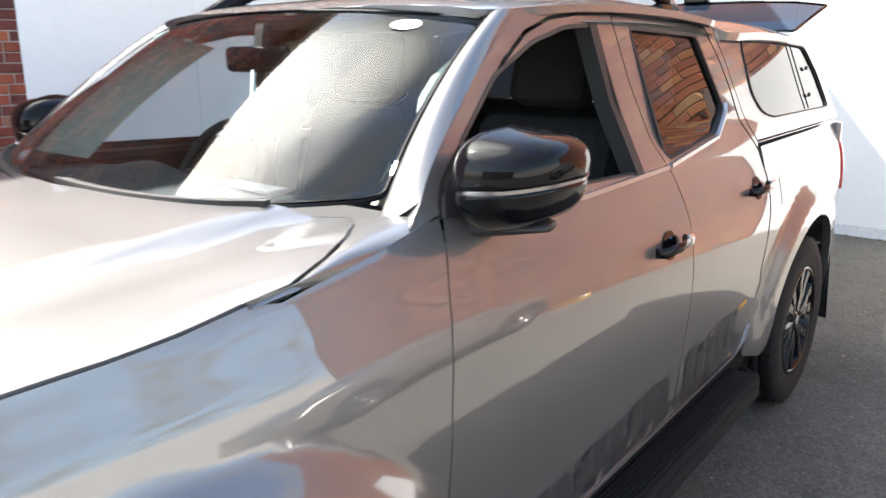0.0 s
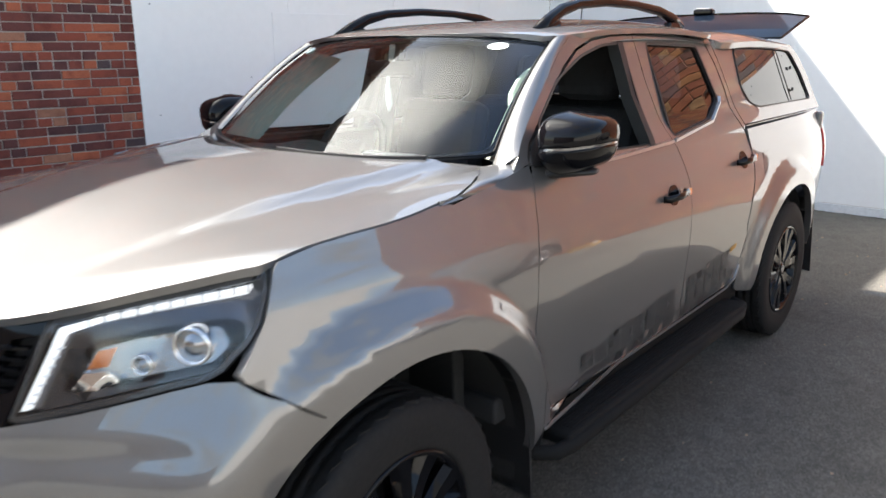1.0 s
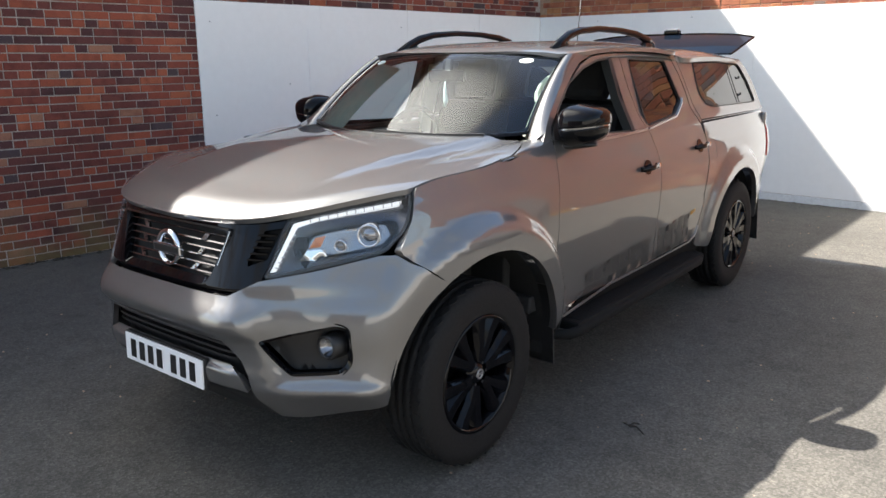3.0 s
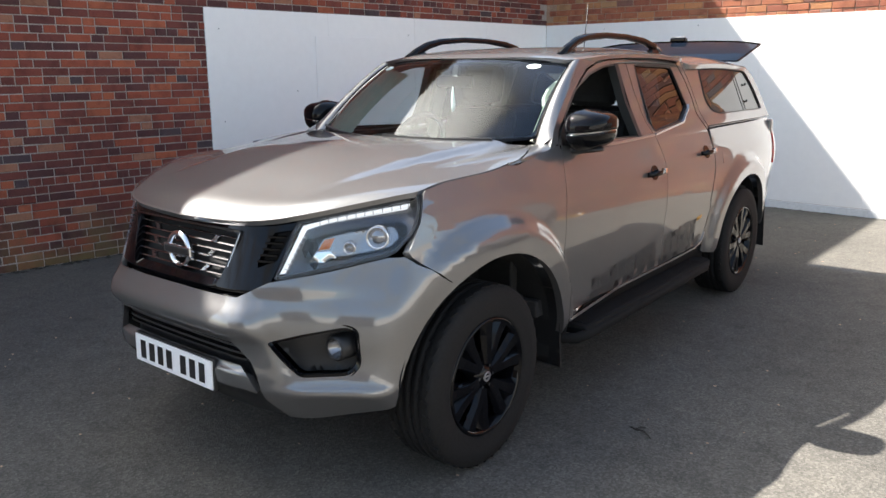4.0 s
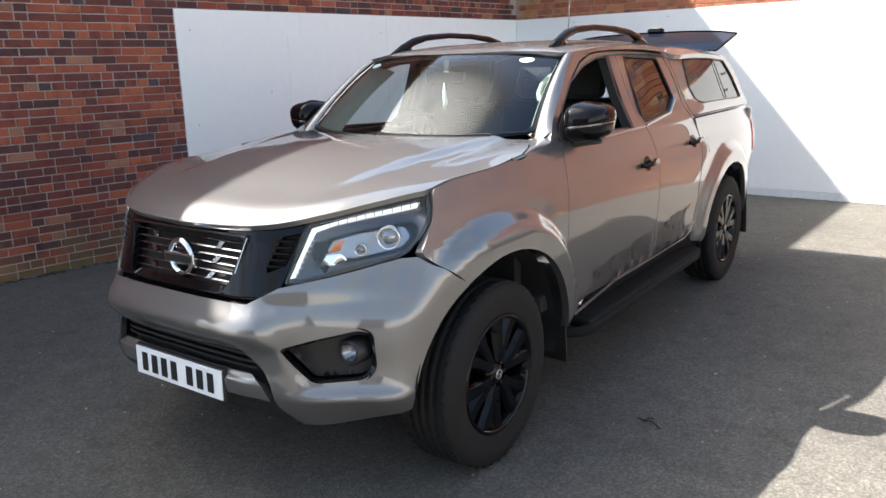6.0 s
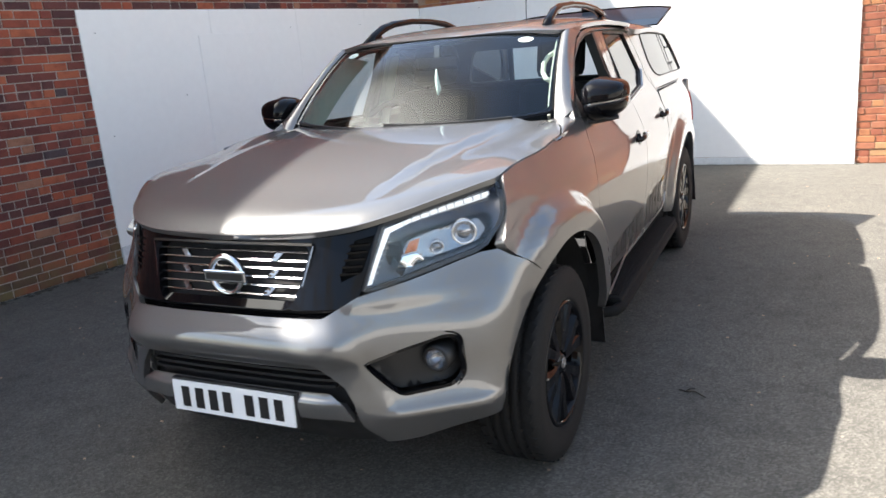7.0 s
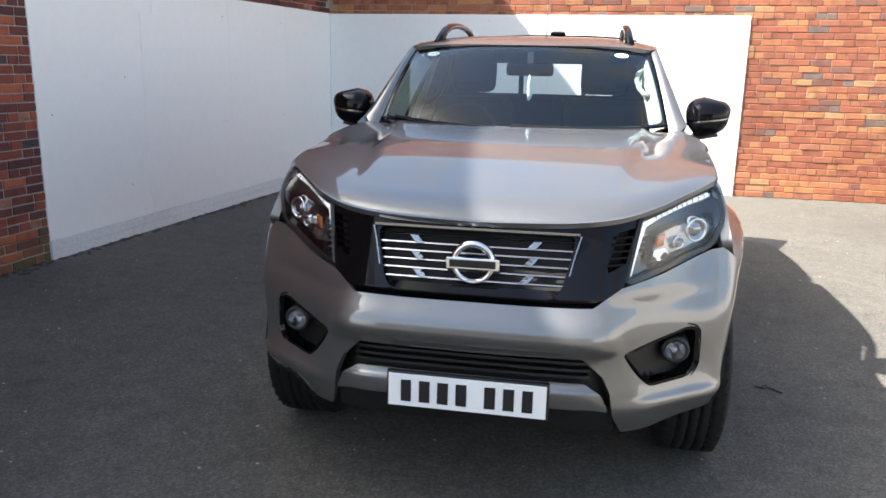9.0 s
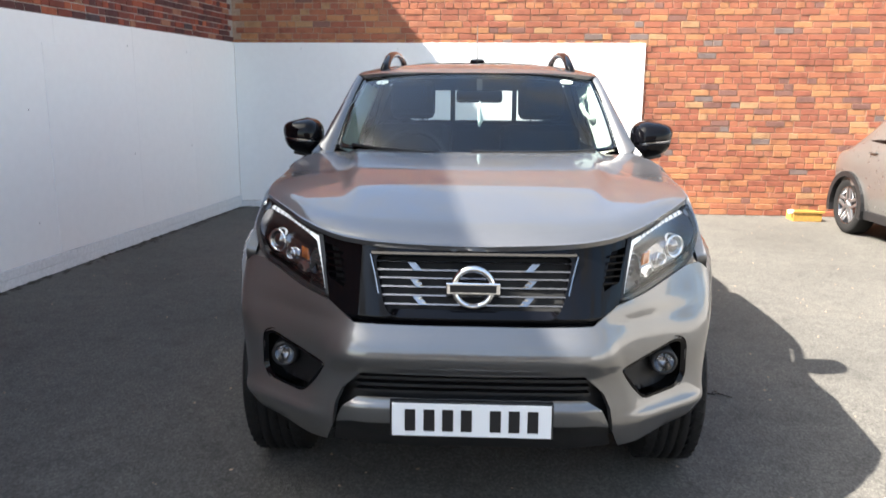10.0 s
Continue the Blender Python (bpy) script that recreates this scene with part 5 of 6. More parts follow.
def canopy():
    front = [(2.418, 1.603), (2.466, 1.50), (2.512, 1.34), (2.550, 1.222)]

    def can_at(y, z):
        return Vector((side_at(min(y, 3.3), z, -0.002).x - 0.017 * max(0.0, y - 3.3), y, z))
    win = soft_poly([(2.665, 1.575), (3.10, 1.571), (3.52, 1.553), (3.65, 1.43), (3.73, 1.280), (2.84, 1.285), (2.72, 1.31), (2.655, 1.38)], 0.04)
    roof_half = [(0.0, 2.43), (0.4, 2.43), (0.62, 2.45), (0.70, 2.47), (0.712, 2.6), (0.712, 3.3), (0.70, 3.52), (0.6, 3.57), (0.0, 3.60)]
    roof_poly = roof_half + [(-x, y) for x, y in roof_half[::-1] if x > 0]
    top_line = table([(2.4, 1.655), (2.9, 1.668), (3.3, 1.655), (3.6, 1.625)])
    can = part("canopy", patch_mesh("canopy", roof_poly, lambda x, y: Vector((x * (0.955 - 0.02 * (y - 2.5)), y, top_line(y) - 0.062 * (abs(x) / 0.71) ** 5)), PAINT, (0.05, 0.05), hint=Vector((0, 0, 1)), rim=0.03), truck, "grey hard canopy over the load bed")
    for side in (1, -1):
        outline = front + [(3.86, 1.222), (3.83, 1.32), (3.77, 1.43), (3.68, 1.53), (3.58, 1.585), (3.3, 1.603), (2.9, 1.613), (2.46, 1.610)]
        part("canopy_side", patch_mesh("canopy_side", outline, can_at, PAINT, (0.035, 0.03), [win], side=side, hint=Vector((side, 0, 0)), rim=0.025), can)
        pane = part("canopy_window", patch_mesh("canopy_window", win, lambda y, z: can_at(y, z) + Vector((-0.006, 0, 0)), TINTED, (0.07, 0.07), rim=0, side=side, hint=Vector((side, 0, 0))), can, "tinted canopy window")
        ring = [can_at(y, z) + Vector((0.002, 0, 0)) for y, z in win]
        part("window_trim", sweep_mesh("window_trim", [Vector((side * p.x, p.y, p.z)) for p in ring], 0.005, 0.006, PLASTIC, (1, 0, 0), False, True), pane)
        part("window_bar", sweep_mesh("window_bar", [Vector((side * (can_at(y, z).x + 0.002), y, z)) for y, z in ((3.28, 1.56), (3.36, 1.29))], 0.004, 0.005, PLASTIC, (1, 0, 0)), pane)
        for y, z in ((3.47, 1.46), (3.42, 1.345)):
            part("catch", box_mesh("catch", (0.012, 0.02, 0.02), (side * (can_at(y, z).x + 0.004), y, z), PLASTIC, 0.005), pane)
        base = [(side * (can_at(y, 1.215).x - 0.003), y, 1.213) for y in (2.56, 3.0, 3.4, 3.82)]
        part("base_seal", sweep_mesh("base_seal", base, 0.003, 0.004, SATIN), can)
    # the lifted rear door
    hinge, tip = Vector((0, 3.50, 1.635)), Vector((0, 3.935, 1.785))
    gate_poly = soft_poly([(-0.62, 0.0), (0.62, 0.0), (0.665, 0.82), (0.5, 0.93), (0.25, 0.99), (-0.25, 0.99), (-0.5, 0.93), (-0.665, 0.82)], 0.03)
    gate = part("canopy_door", patch_mesh("canopy_door", gate_poly, lambda x, v: hinge.lerp(tip, v) + Vector((x, 0, -0.02 * (abs(x) / 0.7) ** 4 + 0.015 * math.sin(math.pi * v))), GATE_GLASS, (0.08, 0.12), rim=0.008, hint=Vector((0, 0, 1))), truck, "lifted dark glass canopy door")
    edge = [hinge.lerp(tip, v) + Vector((x, 0, -0.02 * (abs(x) / 0.7) ** 4 + 0.015 * math.sin(math.pi * v))) for x, v in gate_poly]
    part("door_edge", sweep_mesh("door_edge", edge, 0.010, 0.010, GLOSS_BLACK, (0, 0, 1), False, True), gate)
    part("door_latch", box_mesh("door_latch", (0.13, 0.06, 0.035), (0.0, 3.90, 1.797), GLOSS_BLACK, 0.012), gate)
    part("latch_plate", box_mesh("latch_plate", (0.10, 0.05, 0.010), (0.0, 3.90, 1.818), SATIN, 0.004), gate)
    # load bed inside, tailgate and rear bumper
    part("tailgate", box_mesh("tailgate", (1.56, 0.06, 0.62), (0, 3.93, 0.88), PAINT, 0.015), truck, "closed grey tailgate")
    part("bed_floor", box_mesh("bed_floor", (1.5, 1.44, 0.05), (0, 3.2, 0.70), PLASTIC, 0.01), truck)
    part("rear_bumper", box_mesh("rear_bumper", (1.44, 0.16, 0.10), (0, 3.99, 0.55), PLASTIC, 0.03), truck, "black rear bumper step")


def wheel(y, side, steer=0.0):
    hub = Vector((side * (0.792 - 0.016 * max(0.0, y - 0.5)), y, 0.378))
    m = Matrix.Translation(hub) @ Matrix.Rotation(radians(0 if side > 0 else 180), 4, "Z") @ Matrix.Rotation(radians(steer), 4, "Z")
    R = 0.378
    prof = [(0.232, -0.10), (0.25, -0.118), (0.30, -0.128), (0.335, -0.128), (0.358, -0.118), (R - 0.008, -0.108)]
    for g in (-0.062, -0.02, 0.02, 0.062):
        prof += [(R - 0.001, g - 0.007), (R - 0.011, g - 0.004), (R - 0.011, g + 0.004), (R - 0.001, g + 0.007)]
    prof += [(R - 0.008, 0.108), (0.358, 0.118), (0.335, 0.128), (0.30, 0.128), (0.262, 0.121), (0.252, 0.122), (0.246, 0.116), (0.232, 0.100)]
    prof = [(r, d * 0.94) for r, d in prof]
    wh = new("wheel")
    wh.parent = truck
    tagged(wh, "black alloy wheel with a chunky tyre")
    tyre = part("tyre", lathe_mesh("tyre", prof, RUBBER, m, 72), wh, "black rubber tyre")
    lugs = bmesh.new()
    for k in range(44):
        a = 2 * math.pi * k / 44
        for d, w, tw in ((0.080, 0.040, 0.0), (-0.080, 0.040, 0.5), (0.041, 0.03, 0.25), (-0.041, 0.03, 0.75), (0.0, 0.026, 0.5)):
            aa = a + tw * 2 * math.pi / 44
            t = m @ Matrix.Rotation(aa, 4, "X") @ Matrix.Translation((d, 0, R - 0.0085)) @ Matrix.Rotation(0.35 if d < 0 else -0.35, 4, "Z")
            if abs(d) > 0.09:
                t = t @ Matrix.Rotation(math.copysign(0.32, d), 4, "Y")
            box_bm((w, 0.034, 0.011), (0, 0, 0), 0, t, lugs)
    part("tread", from_bm("tread", lugs, RUBBER), tyre)["kind"] = "stuff"
    rim = part("rim", lathe_mesh("rim", [(0.246, 0.100), (0.243, 0.113), (0.234, 0.116), (0.224, 0.104), (0.216, 0.06), (0.205, -0.02), (0.205, -0.10)], GLOSS_BLACK, m, 56), wh, "gloss black alloy rim")
    part("brake_disc", lathe_mesh("brake_disc", [(0.0, -0.02), (0.15, -0.02), (0.15, -0.05)], DARK, m, 32), wh)
    for k in range(6):
        a = 2 * math.pi * (k + 0.25) / 6
        bm = bmesh.new()
        for da in (-0.20, 0.20):
            pts = [(0.05, 0.092, da * 0.35), (0.12, 0.098, da * 0.8), (0.175, 0.096, da * 1.0), (0.228, 0.100, da * 1.15)]
            wid = (0.050, 0.058, 0.068, 0.084)
            ring = []
            for (r, d, off), w in zip(pts, wid):
                c, s = math.cos(a + off), math.sin(a + off)
                radial, tang = Vector((0, c, s)), Vector((0, -s, c))
                ring.append([bm.verts.new(m @ (radial * r + tang * (w / 2 * u) + Vector((d + dd, 0, 0)))) for u, dd in ((-1, -0.012), (-0.55, 0.008), (0.55, 0.008), (1, -0.012), (0.8, -0.05), (-0.8, -0.05))])
            for q, p in zip(ring, ring[1:]):
                for i in range(6):
                    bm.faces.new((q[i], q[(i + 1) % 6], p[(i + 1) % 6], p[i]))
            bm.faces.new(ring[0])
            bm.faces.new(ring[-1][::-1])
        part("spoke", from_bm("spoke", bm, GLOSS_BLACK), rim)
    part("hub", lathe_mesh("hub", [(0.0, 0.102), (0.03, 0.102), (0.036, 0.096), (0.058, 0.088), (0.066, 0.07), (0.066, 0.02)], GLOSS_BLACK, m, 32), rim)
    part("hub_mark", lathe_mesh("hub_mark", [(0.013, 0.103), (0.021, 0.103), (0.021, 0.106), (0.013, 0.106), (0.013, 0.103)], SATIN, m, 24), rim, "silver centre mark")
    t = m @ Matrix.Translation((0.1045, 0, 0))
    part("hub_bar", from_bm("hub_bar", box_bm((0.003, 0.05, 0.009), (0, 0, 0), 0.001, t), SATIN), rim)
    for k in range(6):
        a = 2 * math.pi * k / 6
        t = m @ Matrix.Translation((0, 0.047 * math.cos(a), 0.047 * math.sin(a)))
        part("wheel_nut", lathe_mesh("wheel_nut", [(0.0, 0.100), (0.008, 0.100), (0.009, 0.08)], SMOKE, t, 6, False), rim)


def cabin():
    part("cab_floor", box_mesh("cab_floor", (1.64, 2.0, 0.08), (0, 1.5, 0.52), CLOTH, 0.01), truck)
    part("bulkhead", box_mesh("bulkhead", (1.5, 0.05, 0.75), (0, 0.42, 0.84), DARK, 0.01), truck)
    part("chassis", box_mesh("chassis", (1.2, 4.5, 0.16), (0, 1.65, 0.42), DARK, 0.03), truck)
    part("engine_block", box_mesh("engine_block", (1.16, 0.95, 0.46), (0, -0.12, 0.78), DARK, 0.05), truck)
    dash_top = [(x, y) for x, y in ((-0.70, 0.62), (-0.4, 0.52), (0, 0.48), (0.4, 0.52), (0.70, 0.62), (0.70, 0.86), (0.3, 0.90), (-0.15, 0.90), (-0.30, 0.94), (-0.52, 0.92), (-0.70, 0.86))]
    dash = part("dashboard", patch_mesh("dashboard", dash_top, lambda x, y: Vector((x, y, 1.205 - 0.10 * ease(0.82, 0.95, y) + 0.035 * math.exp(-((x + 0.33) / 0.16) ** 2) * ease(0.6, 0.8, y))), CLOTH, (0.04, 0.04), hint=Vector((0, 0, 1)), rim=0.35), truck, "dark dashboard")
    part("air_vent", box_mesh("air_vent", (0.22, 0.06, 0.01), (0.12, 0.80, 1.216), SATIN, 0.003), dash)
    c, axis = Vector((-0.35, 1.04, 1.16)), Matrix.Rotation(radians(-28), 4, "X")
    ring = [c + axis @ Vector((0.185 * math.cos(a), 0, 0.185 * math.sin(a))) for a in np.linspace(0, 2 * math.pi, 33)[:-1]]
    wheel_ob = part("steering_wheel", sweep_mesh("steering_wheel", ring, 0.03, 0.03, CLOTH, (0, 1, 0.4), True, True, 8), truck, "dark steering wheel")
    part("wheel_centre", box_mesh("wheel_centre", (0.16, 0.05, 0.12), c, CLOTH, 0.02, axis), wheel_ob)
    part("wheel_spoke", box_mesh("wheel_spoke", (0.34, 0.02, 0.035), c, CLOTH, 0.008, axis), wheel_ob)
    for x in (-0.40, 0.40):
        seat = part("seat", box_mesh("seat", (0.52, 0.52, 0.16), (x, 1.40, 0.78), CLOTH, 0.06), truck, "dark cloth front seat")
        tilt = Matrix.Rotation(radians(-16), 4, "X")
        part("seat_back", box_mesh("seat_back", (0.50, 0.15, 0.56), (x, 1.68, 1.07), CLOTH, 0.06, tilt), seat)
        part("headrest", box_mesh("headrest", (0.28, 0.11, 0.24), (x, 1.76, 1.485), CLOTH, 0.045, tilt), seat)
        for d in (-0.06, 0.06):
            part("headrest_post", sweep_mesh("headrest_post", [(x + d, 1.745, 1.33), (x + d, 1.76, 1.44)], 0.012, 0.012, CHROME, (1, 0, 0), True, False, 8), seat)
    bench = part("rear_bench", box_mesh("rear_bench", (1.36, 0.48, 0.18), (0, 2.12, 0.78), CLOTH, 0.06), truck, "dark cloth rear bench")
    part("bench_back", box_mesh("bench_back", (1.36, 0.14, 0.50), (0, 2.38, 1.08), CLOTH, 0.05), bench)
    for side in (1, -1):
        part("door_lining", patch_mesh("door_lining", [(0.62, 0.5), (2.44, 0.5), (2.44, 1.20), (0.62, 1.20)], lambda y, z: side_at(y, z, -0.075), CLOTH, (0.15, 0.12), rim=0, side=side, hint=Vector((-side, 0, 0))), truck)
        def trim_at(v, w):
            return screen_at(0.668 - 0.078 * v, v, -0.025) + Vector((-0.040, 0.13, -0.035)) * w
        trim_ob = part("pillar_trim", patch_mesh("pillar_trim", [(0.02, 0), (0.98, 0), (0.98, 1), (0.02, 1)], trim_at, CREAM, (0.1, 0.3), rim=0.012, side=side, hint=Vector((-side, 0, 0))), truck, "cream pillar trim")
        if side > 0:
            grab = [trim_at(v, 0.45) + Vector((-d, 0, 0)) for v, d in ((0.82, 0.0), (0.76, 0.030), (0.66, 0.045), (0.54, 0.042), (0.46, 0.025), (0.43, 0.0))]
            part("grab_handle", sweep_mesh("grab_handle", grab, 0.024, 0.024, CREAM, (0, 0, 1), True, False, 10), trim_ob)
        part("pillar_lining", sweep_mesh("pillar_lining", [(side * (side_x(y, z) - 0.045), y, z) for y, z in ((1.68, 0.9), (1.66, 1.25), (1.62, 1.57))], 0.11, 0.03, CREAM, (1, 0, 0)), truck)
    lining = [(-0.62, 1.14), (0.62, 1.14), (0.66, 1.5), (0.66, 2.40), (-0.66, 2.40), (-0.66, 1.5)]
    part("headlining", patch_mesh("headlining", lining, lambda x, y: roof_at(x, y, -0.045), CREAM, (0.1, 0.1), rim=0, hint=Vector((0, 0, -1))), truck)
    mir = part("rear_view_mirror", box_mesh("rear_view_mirror", (0.24, 0.035, 0.065), (0.015, 0.93, 1.515), GLOSS_BLACK, 0.016), truck, "dark rear-view mirror with a hanging tag")
    part("mirror_stalk", sweep_mesh("mirror_stalk", [(0.015, 0.94, 1.53), (0.015, 0.955, 1.60)], 0.025, 0.03, PLASTIC, (1, 0, 0)), mir)
    part("hanging_tag", sweep_mesh("hanging_tag", [(0.018, 0.91, 1.49), (0.016, 0.91, 1.44), (0.022, 0.91, 1.39), (0.016, 0.91, 1.36)], [0.004, 0.022, 0.03, 0.01], [0.004, 0.012, 0.014, 0.006], STICKER, (0, 1, 0), True, False, 8), mir)


front_end()
headlights()
body_side(1)
body_side(-1)
roof_and_glass()
mirrors()
canopy()
for along in (0.014, 3.15):
    for which in (1, -1):
        wheel(along, which)
cabin()


# ---------------------------------------------------------------- a parked hatchback by the back wall
SILVER_PAINT = speckled("warm_silver_paint", (0.17, 0.163, 0.155), 0.3, 500, 0.06, 0, 0.001, 0.5, Coat_Weight=1.0, Coat_Roughness=0.02)


def parked_car(at, turn):
    """Local x across (0 is the side facing the yard), y along from the tail, z up."""
    m = Matrix.Translation(at) @ Matrix.Rotation(radians(turn), 4, "Z")
    car = new("parked_car")
    car.matrix_world = m
    tagged(car, "warm grey parked hatchback with silver wheels", "car")
    half_w = table([(0.0, 0.60), (0.12, 0.74), (0.35, 0.83), (0.8, 0.875), (2.2, 0.88), (3.4, 0.85), (3.9, 0.72), (4.1, 0.58)])
    belt = table([(0.0, 0.80), (0.4, 0.90), (1.2, 0.97), (2.6, 0.97), (3.1, 0.95), (3.7, 0.84), (4.1, 0.70)])
    roof = table([(0.0, 0.80), (0.16, 0.88), (0.40, 0.96), (0.62, 1.16), (0.95, 1.38), (1.4, 1.46), (2.1, 1.44), (2.6, 1.25), (3.05, 0.98), (3.6, 0.90), (4.1, 0.72)])
    roof_w = table([(0.0, 0.55), (0.3, 0.60), (0.8, 0.60), (2.1, 0.60), (2.6, 0.66), (3.1, 0.74), (4.1, 0.5)])
    rings = []
    ys = np.linspace(0, 4.1, 120)
    for y in ys:
        w, b, r, rw = half_w(y), belt(y), max(belt(y) + 0.01, roof(y)), roof_w(y)
        sec = [(w * 0.93, 0.22), (w * 0.985, 0.34), (w, 0.55), (w * 1.01, 0.75), (w * 0.985, b - 0.04), (w * 0.96, b), (w * 0.96 + (rw - w * 0.96) * 0.5, b + (r - b) * 0.52), (rw, b + (r - b) * 0.93), (rw * 0.8, r), (rw * 0.4, r + 0.012), (0, r + 0.015)]
        rings.append([(0.88 - x, y, z) for x, z in sec] + [(0.88 + x, y, z) for x, z in sec[-2::-1]])
    n = len(rings[0])
    verts = [v for ring in rings for v in ring]

    def open_here(i, k):
        y, z = (ys[i] + ys[i + 1]) / 2, (verts[i * n + k][2] + verts[i * n + k + 1][2]) / 2
        return any(math.hypot(y - yc, z - 0.31) < 0.335 for yc in (0.72, 3.25)) and (k < 4 or k > n - 6)
    faces = [(i * n + k, i * n + k + 1, (i + 1) * n + k + 1, (i + 1) * n + k) for i in range(len(rings) - 1) for k in range(n - 1) if not open_here(i, k)]
    faces += [tuple(range(n)), tuple(range((len(rings) - 1) * n, len(rings) * n))[::-1]]
    bm = bmesh.new()
    vs = [bm.verts.new(v) for v in verts]
    for f in faces:
        bm.faces.new([vs[i] for i in f])
    part("body", from_bm("body", bm, SILVER_PAINT, True), car)

    def on_side(y, z, off=0.006, s=-1):
        w, b, r, rw = half_w(y) * 0.96, belt(y), roof(y), roof_w(y)
        f = min(1, max(0, (z - b) / max(0.02, r - b) / 0.93))
        return Vector((0.88 + s * (w + (rw - w) * f + off), y, z))

    for s in (-1, 1):
        for outline in ([(0.78, 1.06), (1.05, 1.04), (1.35, 1.03), (1.35, 1.40), (1.12, 1.37), (0.90, 1.24)], [(1.42, 1.075), (2.15, 1.045), (2.72, 1.02), (2.50, 1.18), (2.1, 1.36), (1.42, 1.43)]):
            part("side_window", patch_mesh("side_window", soft_poly(outline, 0.05), lambda y, z: on_side(y, z, 0.006, s), TINTED, (0.08, 0.06), rim=0.006, hint=Vector((s, 0, 0))), car, "dark side window")
        for y in (1.18, 2.05):
            part("door_handle", box_mesh("door_handle", (0.025, 0.15, 0.025), (0.88 + s * (half_w(y) * 0.99 + 0.012), y, 0.94), SILVER_PAINT, 0.008), car)
        part("tail_lamp", box_mesh("tail_lamp", (0.10, 0.12, 0.12), (0.88 + s * 0.68, 0.12, 0.74), RED_LENS, 0.03), car)
        part("sill_strip", box_mesh("sill_strip", (0.03, 1.75, 0.10), (0.88 + s * 0.862, 1.98, 0.27), PLASTIC, 0.012), car)
        for yc in (0.72, 3.25):
            lip = [Vector((0.88 + s * (half_w(yc) + 0.004), yc - 0.36 * math.cos(radians(a)), 0.31 + 0.36 * math.sin(radians(a)))) for a in range(-15, 196, 14)]
            part("arch_trim", sweep_mesh("arch_trim", lip, 0.06, 0.07, PLASTIC, (1, 0, 0)), car)
            hub = Matrix.Translation((0.88 + s * 0.775, yc, 0.315)) @ Matrix.Rotation(radians(0 if s > 0 else 180), 4, "Z")
            wh = part("wheel", lathe_mesh("wheel", [(0.205, -0.09), (0.24, -0.10), (0.29, -0.10), (0.312, -0.08), (0.315, 0.0), (0.312, 0.08), (0.29, 0.10), (0.24, 0.10), (0.205, 0.085)], RUBBER, hub, 40), car, "silver alloy wheel")
            part("rim", lathe_mesh("rim", [(0.212, 0.088), (0.205, 0.094), (0.196, 0.085), (0.18, 0.02), (0.0, 0.0)], SMOKE, hub, 40), wh)
            for k in range(5):
                t = hub @ Matrix.Rotation(2 * math.pi * k / 5, 4, "X")
                spoke = bmesh.new()
                for d in (-0.035, 0.035):
                    box_bm((0.025, 0.028, 0.17), (0, 0, 0), 0.004, t @ Matrix.Translation((0.078, d, 0.115)) @ Matrix.Rotation(d * 3, 4, "X"), spoke)
                part("spoke", from_bm("spoke", spoke, SATIN), wh)
            part("hub", lathe_mesh("hub", [(0, 0.095), (0.04, 0.092), (0.05, 0.06)], SATIN, hub, 20), wh)
            part("wheel_housing", lathe_mesh("wheel_housing", [(0.0, -0.16), (0.36, -0.16), (0.37, 0.08)], DARK, hub, 30, True, (-10, 190)), car)
    glass = [(-0.50, 0.46), (0.50, 0.46), (0.46, 0.86), (-0.46, 0.86)]
    part("rear_window", patch_mesh("rear_window", glass, lambda x, y: Vector((0.88 + x, y, roof(y) + 0.012)), TINTED, (0.1, 0.05), rim=0.005, hint=Vector((0, -1, 1))), car)
    part("rear_bumper", box_mesh("rear_bumper", (1.25, 0.10, 0.22), (0.88, 0.03, 0.42), PLASTIC, 0.04), car)
    part("underside", box_mesh("underside", (1.3, 3.6, 0.14), (0.88, 2.05, 0.28), DARK, 0.03), car)
    return car


parked_car((6.02, 6.22, 0), 180)


# ---------------------------------------------------------------- small things on the ground
def yellow_tray(at, turn):
    m = Matrix.Translation(at) @ Matrix.Rotation(radians(turn), 4, "Z")
    tray = new("yellow_tray")
    tray.matrix_world = m
    tagged(tray, "yellow wooden tray lying by the brick wall", "tray")
    for sx, sy, x, y in ((0.34, 0.018, 0, -0.12), (0.34, 0.018, 0, 0.12), (0.018, 0.24, -0.16, 0), (0.018, 0.24, 0.16, 0)):
        part("tray_side", box_mesh("tray_side", (sx, sy, 0.11), (x, y, 0.056), YELLOW, 0.004), tray)
    part("tray_base", box_mesh("tray_base", (0.32, 0.23, 0.012), (0, 0, 0.008), YELLOW, 0.002), tray)
    part("tray_rail", box_mesh("tray_rail", (0.38, 0.03, 0.03), (0.01, -0.125, 0.118), YELLOW, 0.006), tray)
    part("pale_end", box_mesh("pale_end", (0.07, 0.05, 0.05), (-0.19, -0.10, 0.115), PLATE_WHITE, 0.012), tray)


yellow_tray((4.20, 6.38, 0), -4)

TWIG_BARK = speckled("twig_bark", (0.035, 0.028, 0.022), 0.9, 200, 0.4, 0.5, 0.002)


def twig(points, label):
    ob = part("twig", sweep_mesh("twig", points, [0.007 - 0.004 * i / len(points) for i in range(len(points))], 0.006, TWIG_BARK, (0, 0, 1), True, False, 6))
    return tagged(ob, label, "twig")


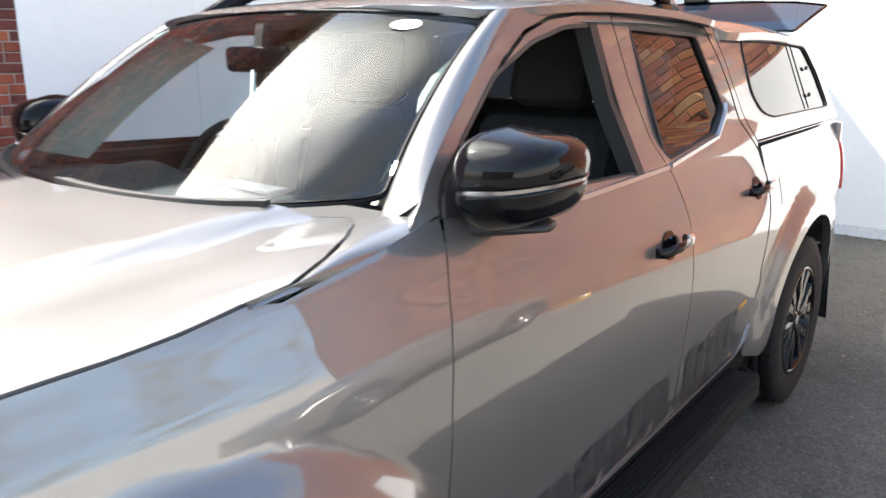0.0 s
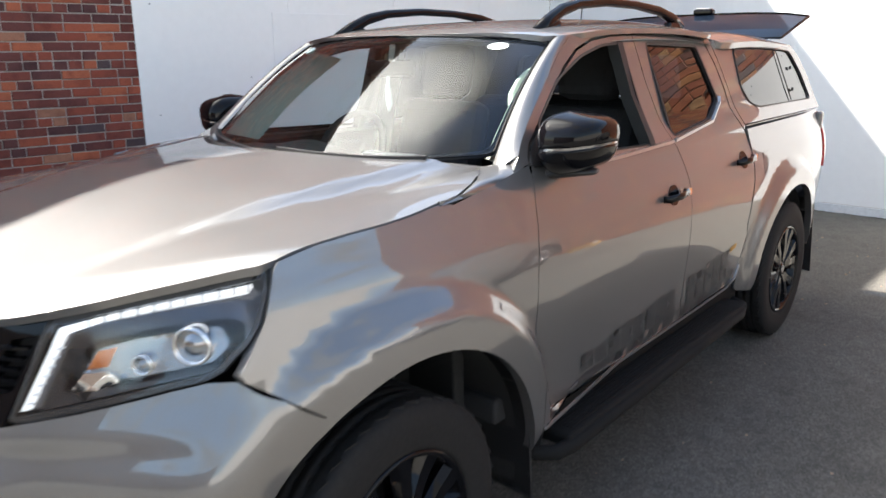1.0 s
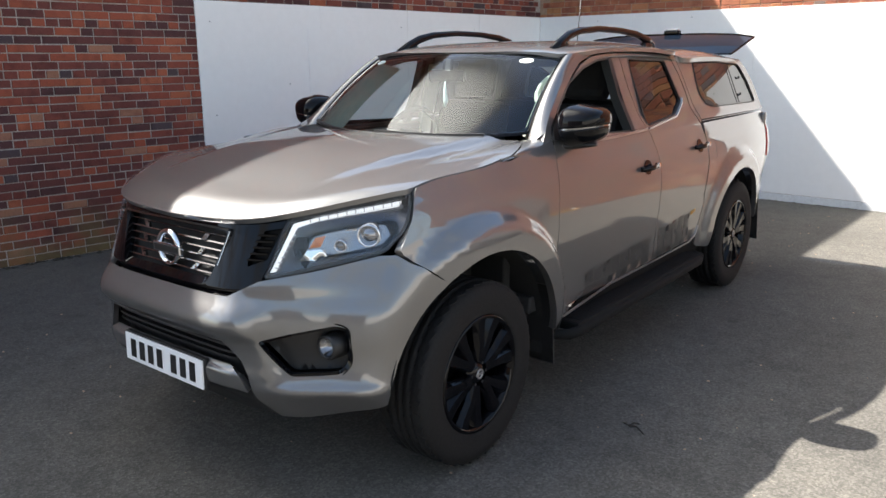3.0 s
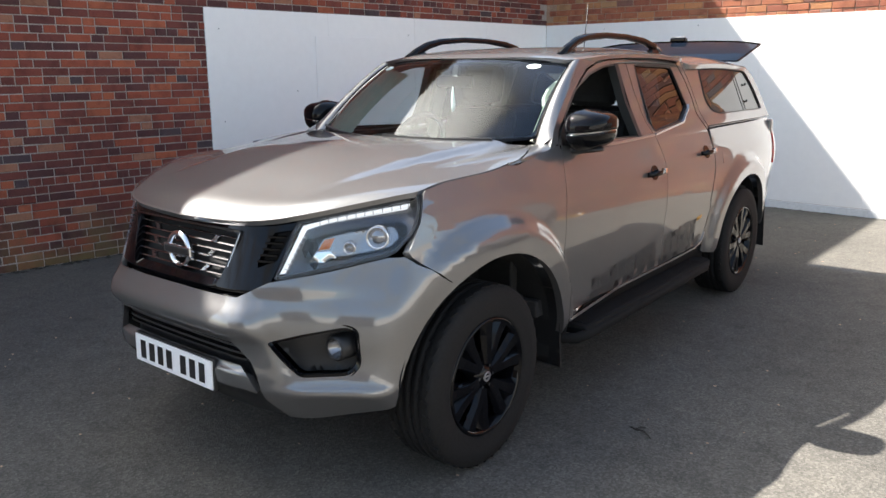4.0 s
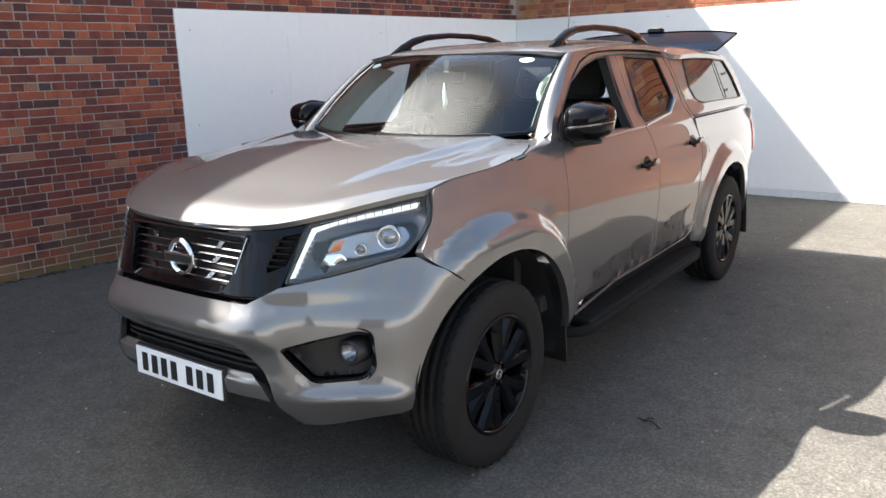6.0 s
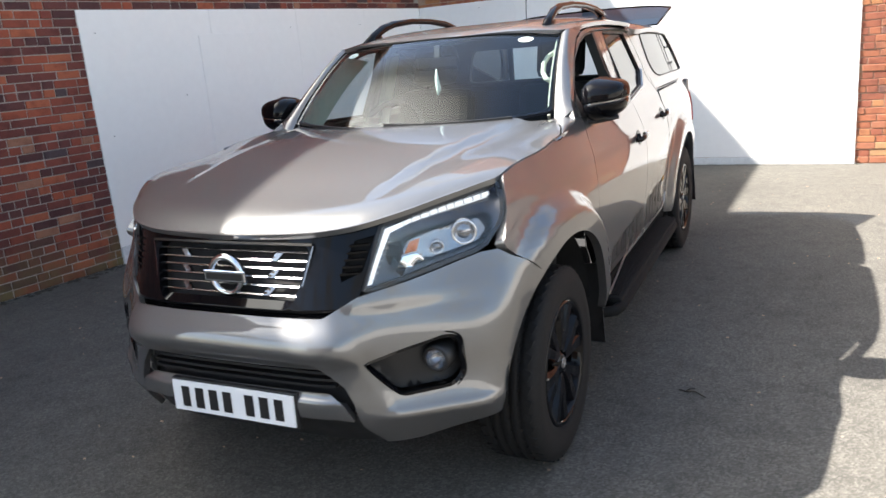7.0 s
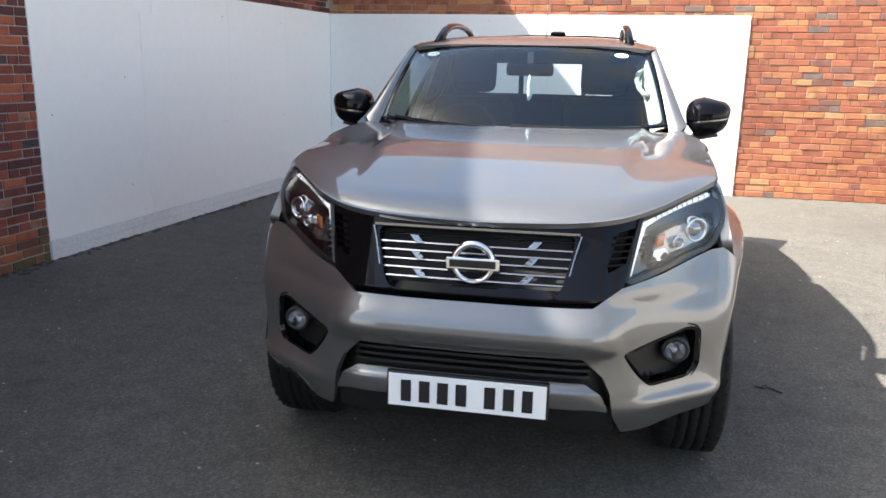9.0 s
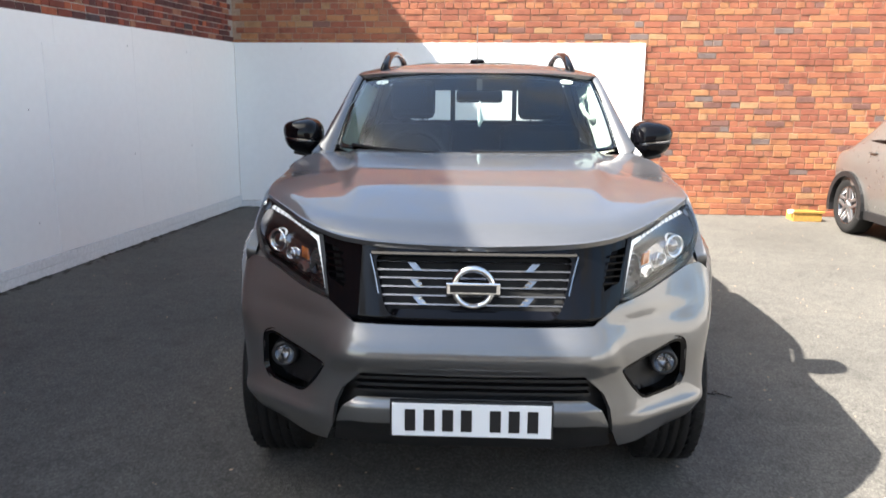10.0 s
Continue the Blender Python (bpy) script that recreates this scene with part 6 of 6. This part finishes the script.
twig([(1.245, 0.655, 0.003), (1.28, 0.640, 0.004), (1.31, 0.648, 0.006), (1.335, 0.628, 0.004), (1.365, 0.60, 0.003)], "thin dark twig lying on the tarmac")
twig([(1.275, 0.642, 0.004), (1.29, 0.665, 0.010), (1.31, 0.675, 0.007)], "short dark twig lying on the tarmac")

SOIL = speckled("soil", (0.045, 0.040, 0.030), 0.95, 60, 0.5, 0.8, 0.006)


def grit():
    """Soil and moss gathered at the foot of the walls, and small stones scattered over the yard."""
    rng = random.Random(21)
    bm = bmesh.new()

    def lump(p, r, flat):
        k = bmesh.ops.create_icosphere(bm, subdivisions=1, radius=1.0)["verts"]
        for v in k:
            v.co = Vector(p) + Vector((v.co.x * r * rng.uniform(0.7, 1.3), v.co.y * r * rng.uniform(0.7, 1.3), max(-0.2, v.co.z) * r * flat))
    for _ in range(420):
        u = rng.uniform(0.05, 9.0)
        out = abs(rng.gauss(0, 0.045)) + (0.034 if u < WHITE_LEFT else 0.015)
        p = CORNER + LEFT_WAY * u + LEFT_OUT * out
        lump(p, rng.uniform(0.008, 0.03), 0.35)
    for _ in range(200):
        u = rng.uniform(0.05, 12.0)
        p = CORNER + BACK_WAY * u + BACK_OUT * (0.03 + abs(rng.gauss(0, 0.03)))
        lump(p, rng.uniform(0.006, 0.022), 0.35)
    ob = part("soil", from_bm("soil", bm, SOIL))
    tagged(ob, "dark soil and moss along the wall foot", "soil", "", "stuff")
    bm2 = bmesh.new()
    for _ in range(500):
        x, y = rng.uniform(-3.2, 4.0), rng.uniform(-3.0, 6.3)
        k = bmesh.ops.create_icosphere(bm2, subdivisions=1, radius=1.0)["verts"]
        r = rng.uniform(0.002, 0.007)
        for v in k:
            v.co = Vector((x + v.co.x * r * 1.4, y + v.co.y * r, max(0, 0.2 + v.co.z) * r * 0.7))
    ob = part("gravel", from_bm("gravel", bm2, MORTAR))
    tagged(ob, "loose pale grit on the tarmac", "gravel", "", "stuff")


grit()

# unseen plain walls added for reflections and bounced light, closing the yard behind the camera and on its far side
for name, corners, tall in (("added_wall_front", [(-6, -17), (9.8, -17), (9.8, -17.3), (-6, -17.3)], 4.6), ("added_wall_right", [(9.5, -17), (9.8, -17), (9.8, 6.2), (9.5, 6.2)], 2.3)):
    bm = bmesh.new()
    v, f = prism(corners, -0.05, tall)
    vs = [bm.verts.new(p) for p in v]
    for face in f:
        bm.faces.new([vs[i] for i in face])
    tagged(part(name, from_bm(name, bm, PALE_RENDER if name == "added_wall_right" else MORTAR)), "unseen plain rendered wall added for reflections and bounced light", "wall", "", "structure")


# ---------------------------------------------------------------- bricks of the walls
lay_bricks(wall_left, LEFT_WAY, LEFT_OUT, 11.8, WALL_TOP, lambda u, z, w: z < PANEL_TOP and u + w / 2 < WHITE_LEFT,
           lambda u, z: 5.0 < u < 7.6 and z < 2.2, "dark red bricks", DARK_BRICK, DARK_BRICK_STUFF, 0.0668, 0.205)
lay_bricks(wall_back, BACK_WAY, BACK_OUT, 12.7, WALL_TOP, lambda u, z, w: z < PANEL_TOP and u + w / 2 < WHITE_BACK,
           lambda u, z: 5.2 < u < 7.4 and z < 2.4, "orange-red bricks", BRICK, BRICK_STUFF, COURSE, BRICK_LENGTH)
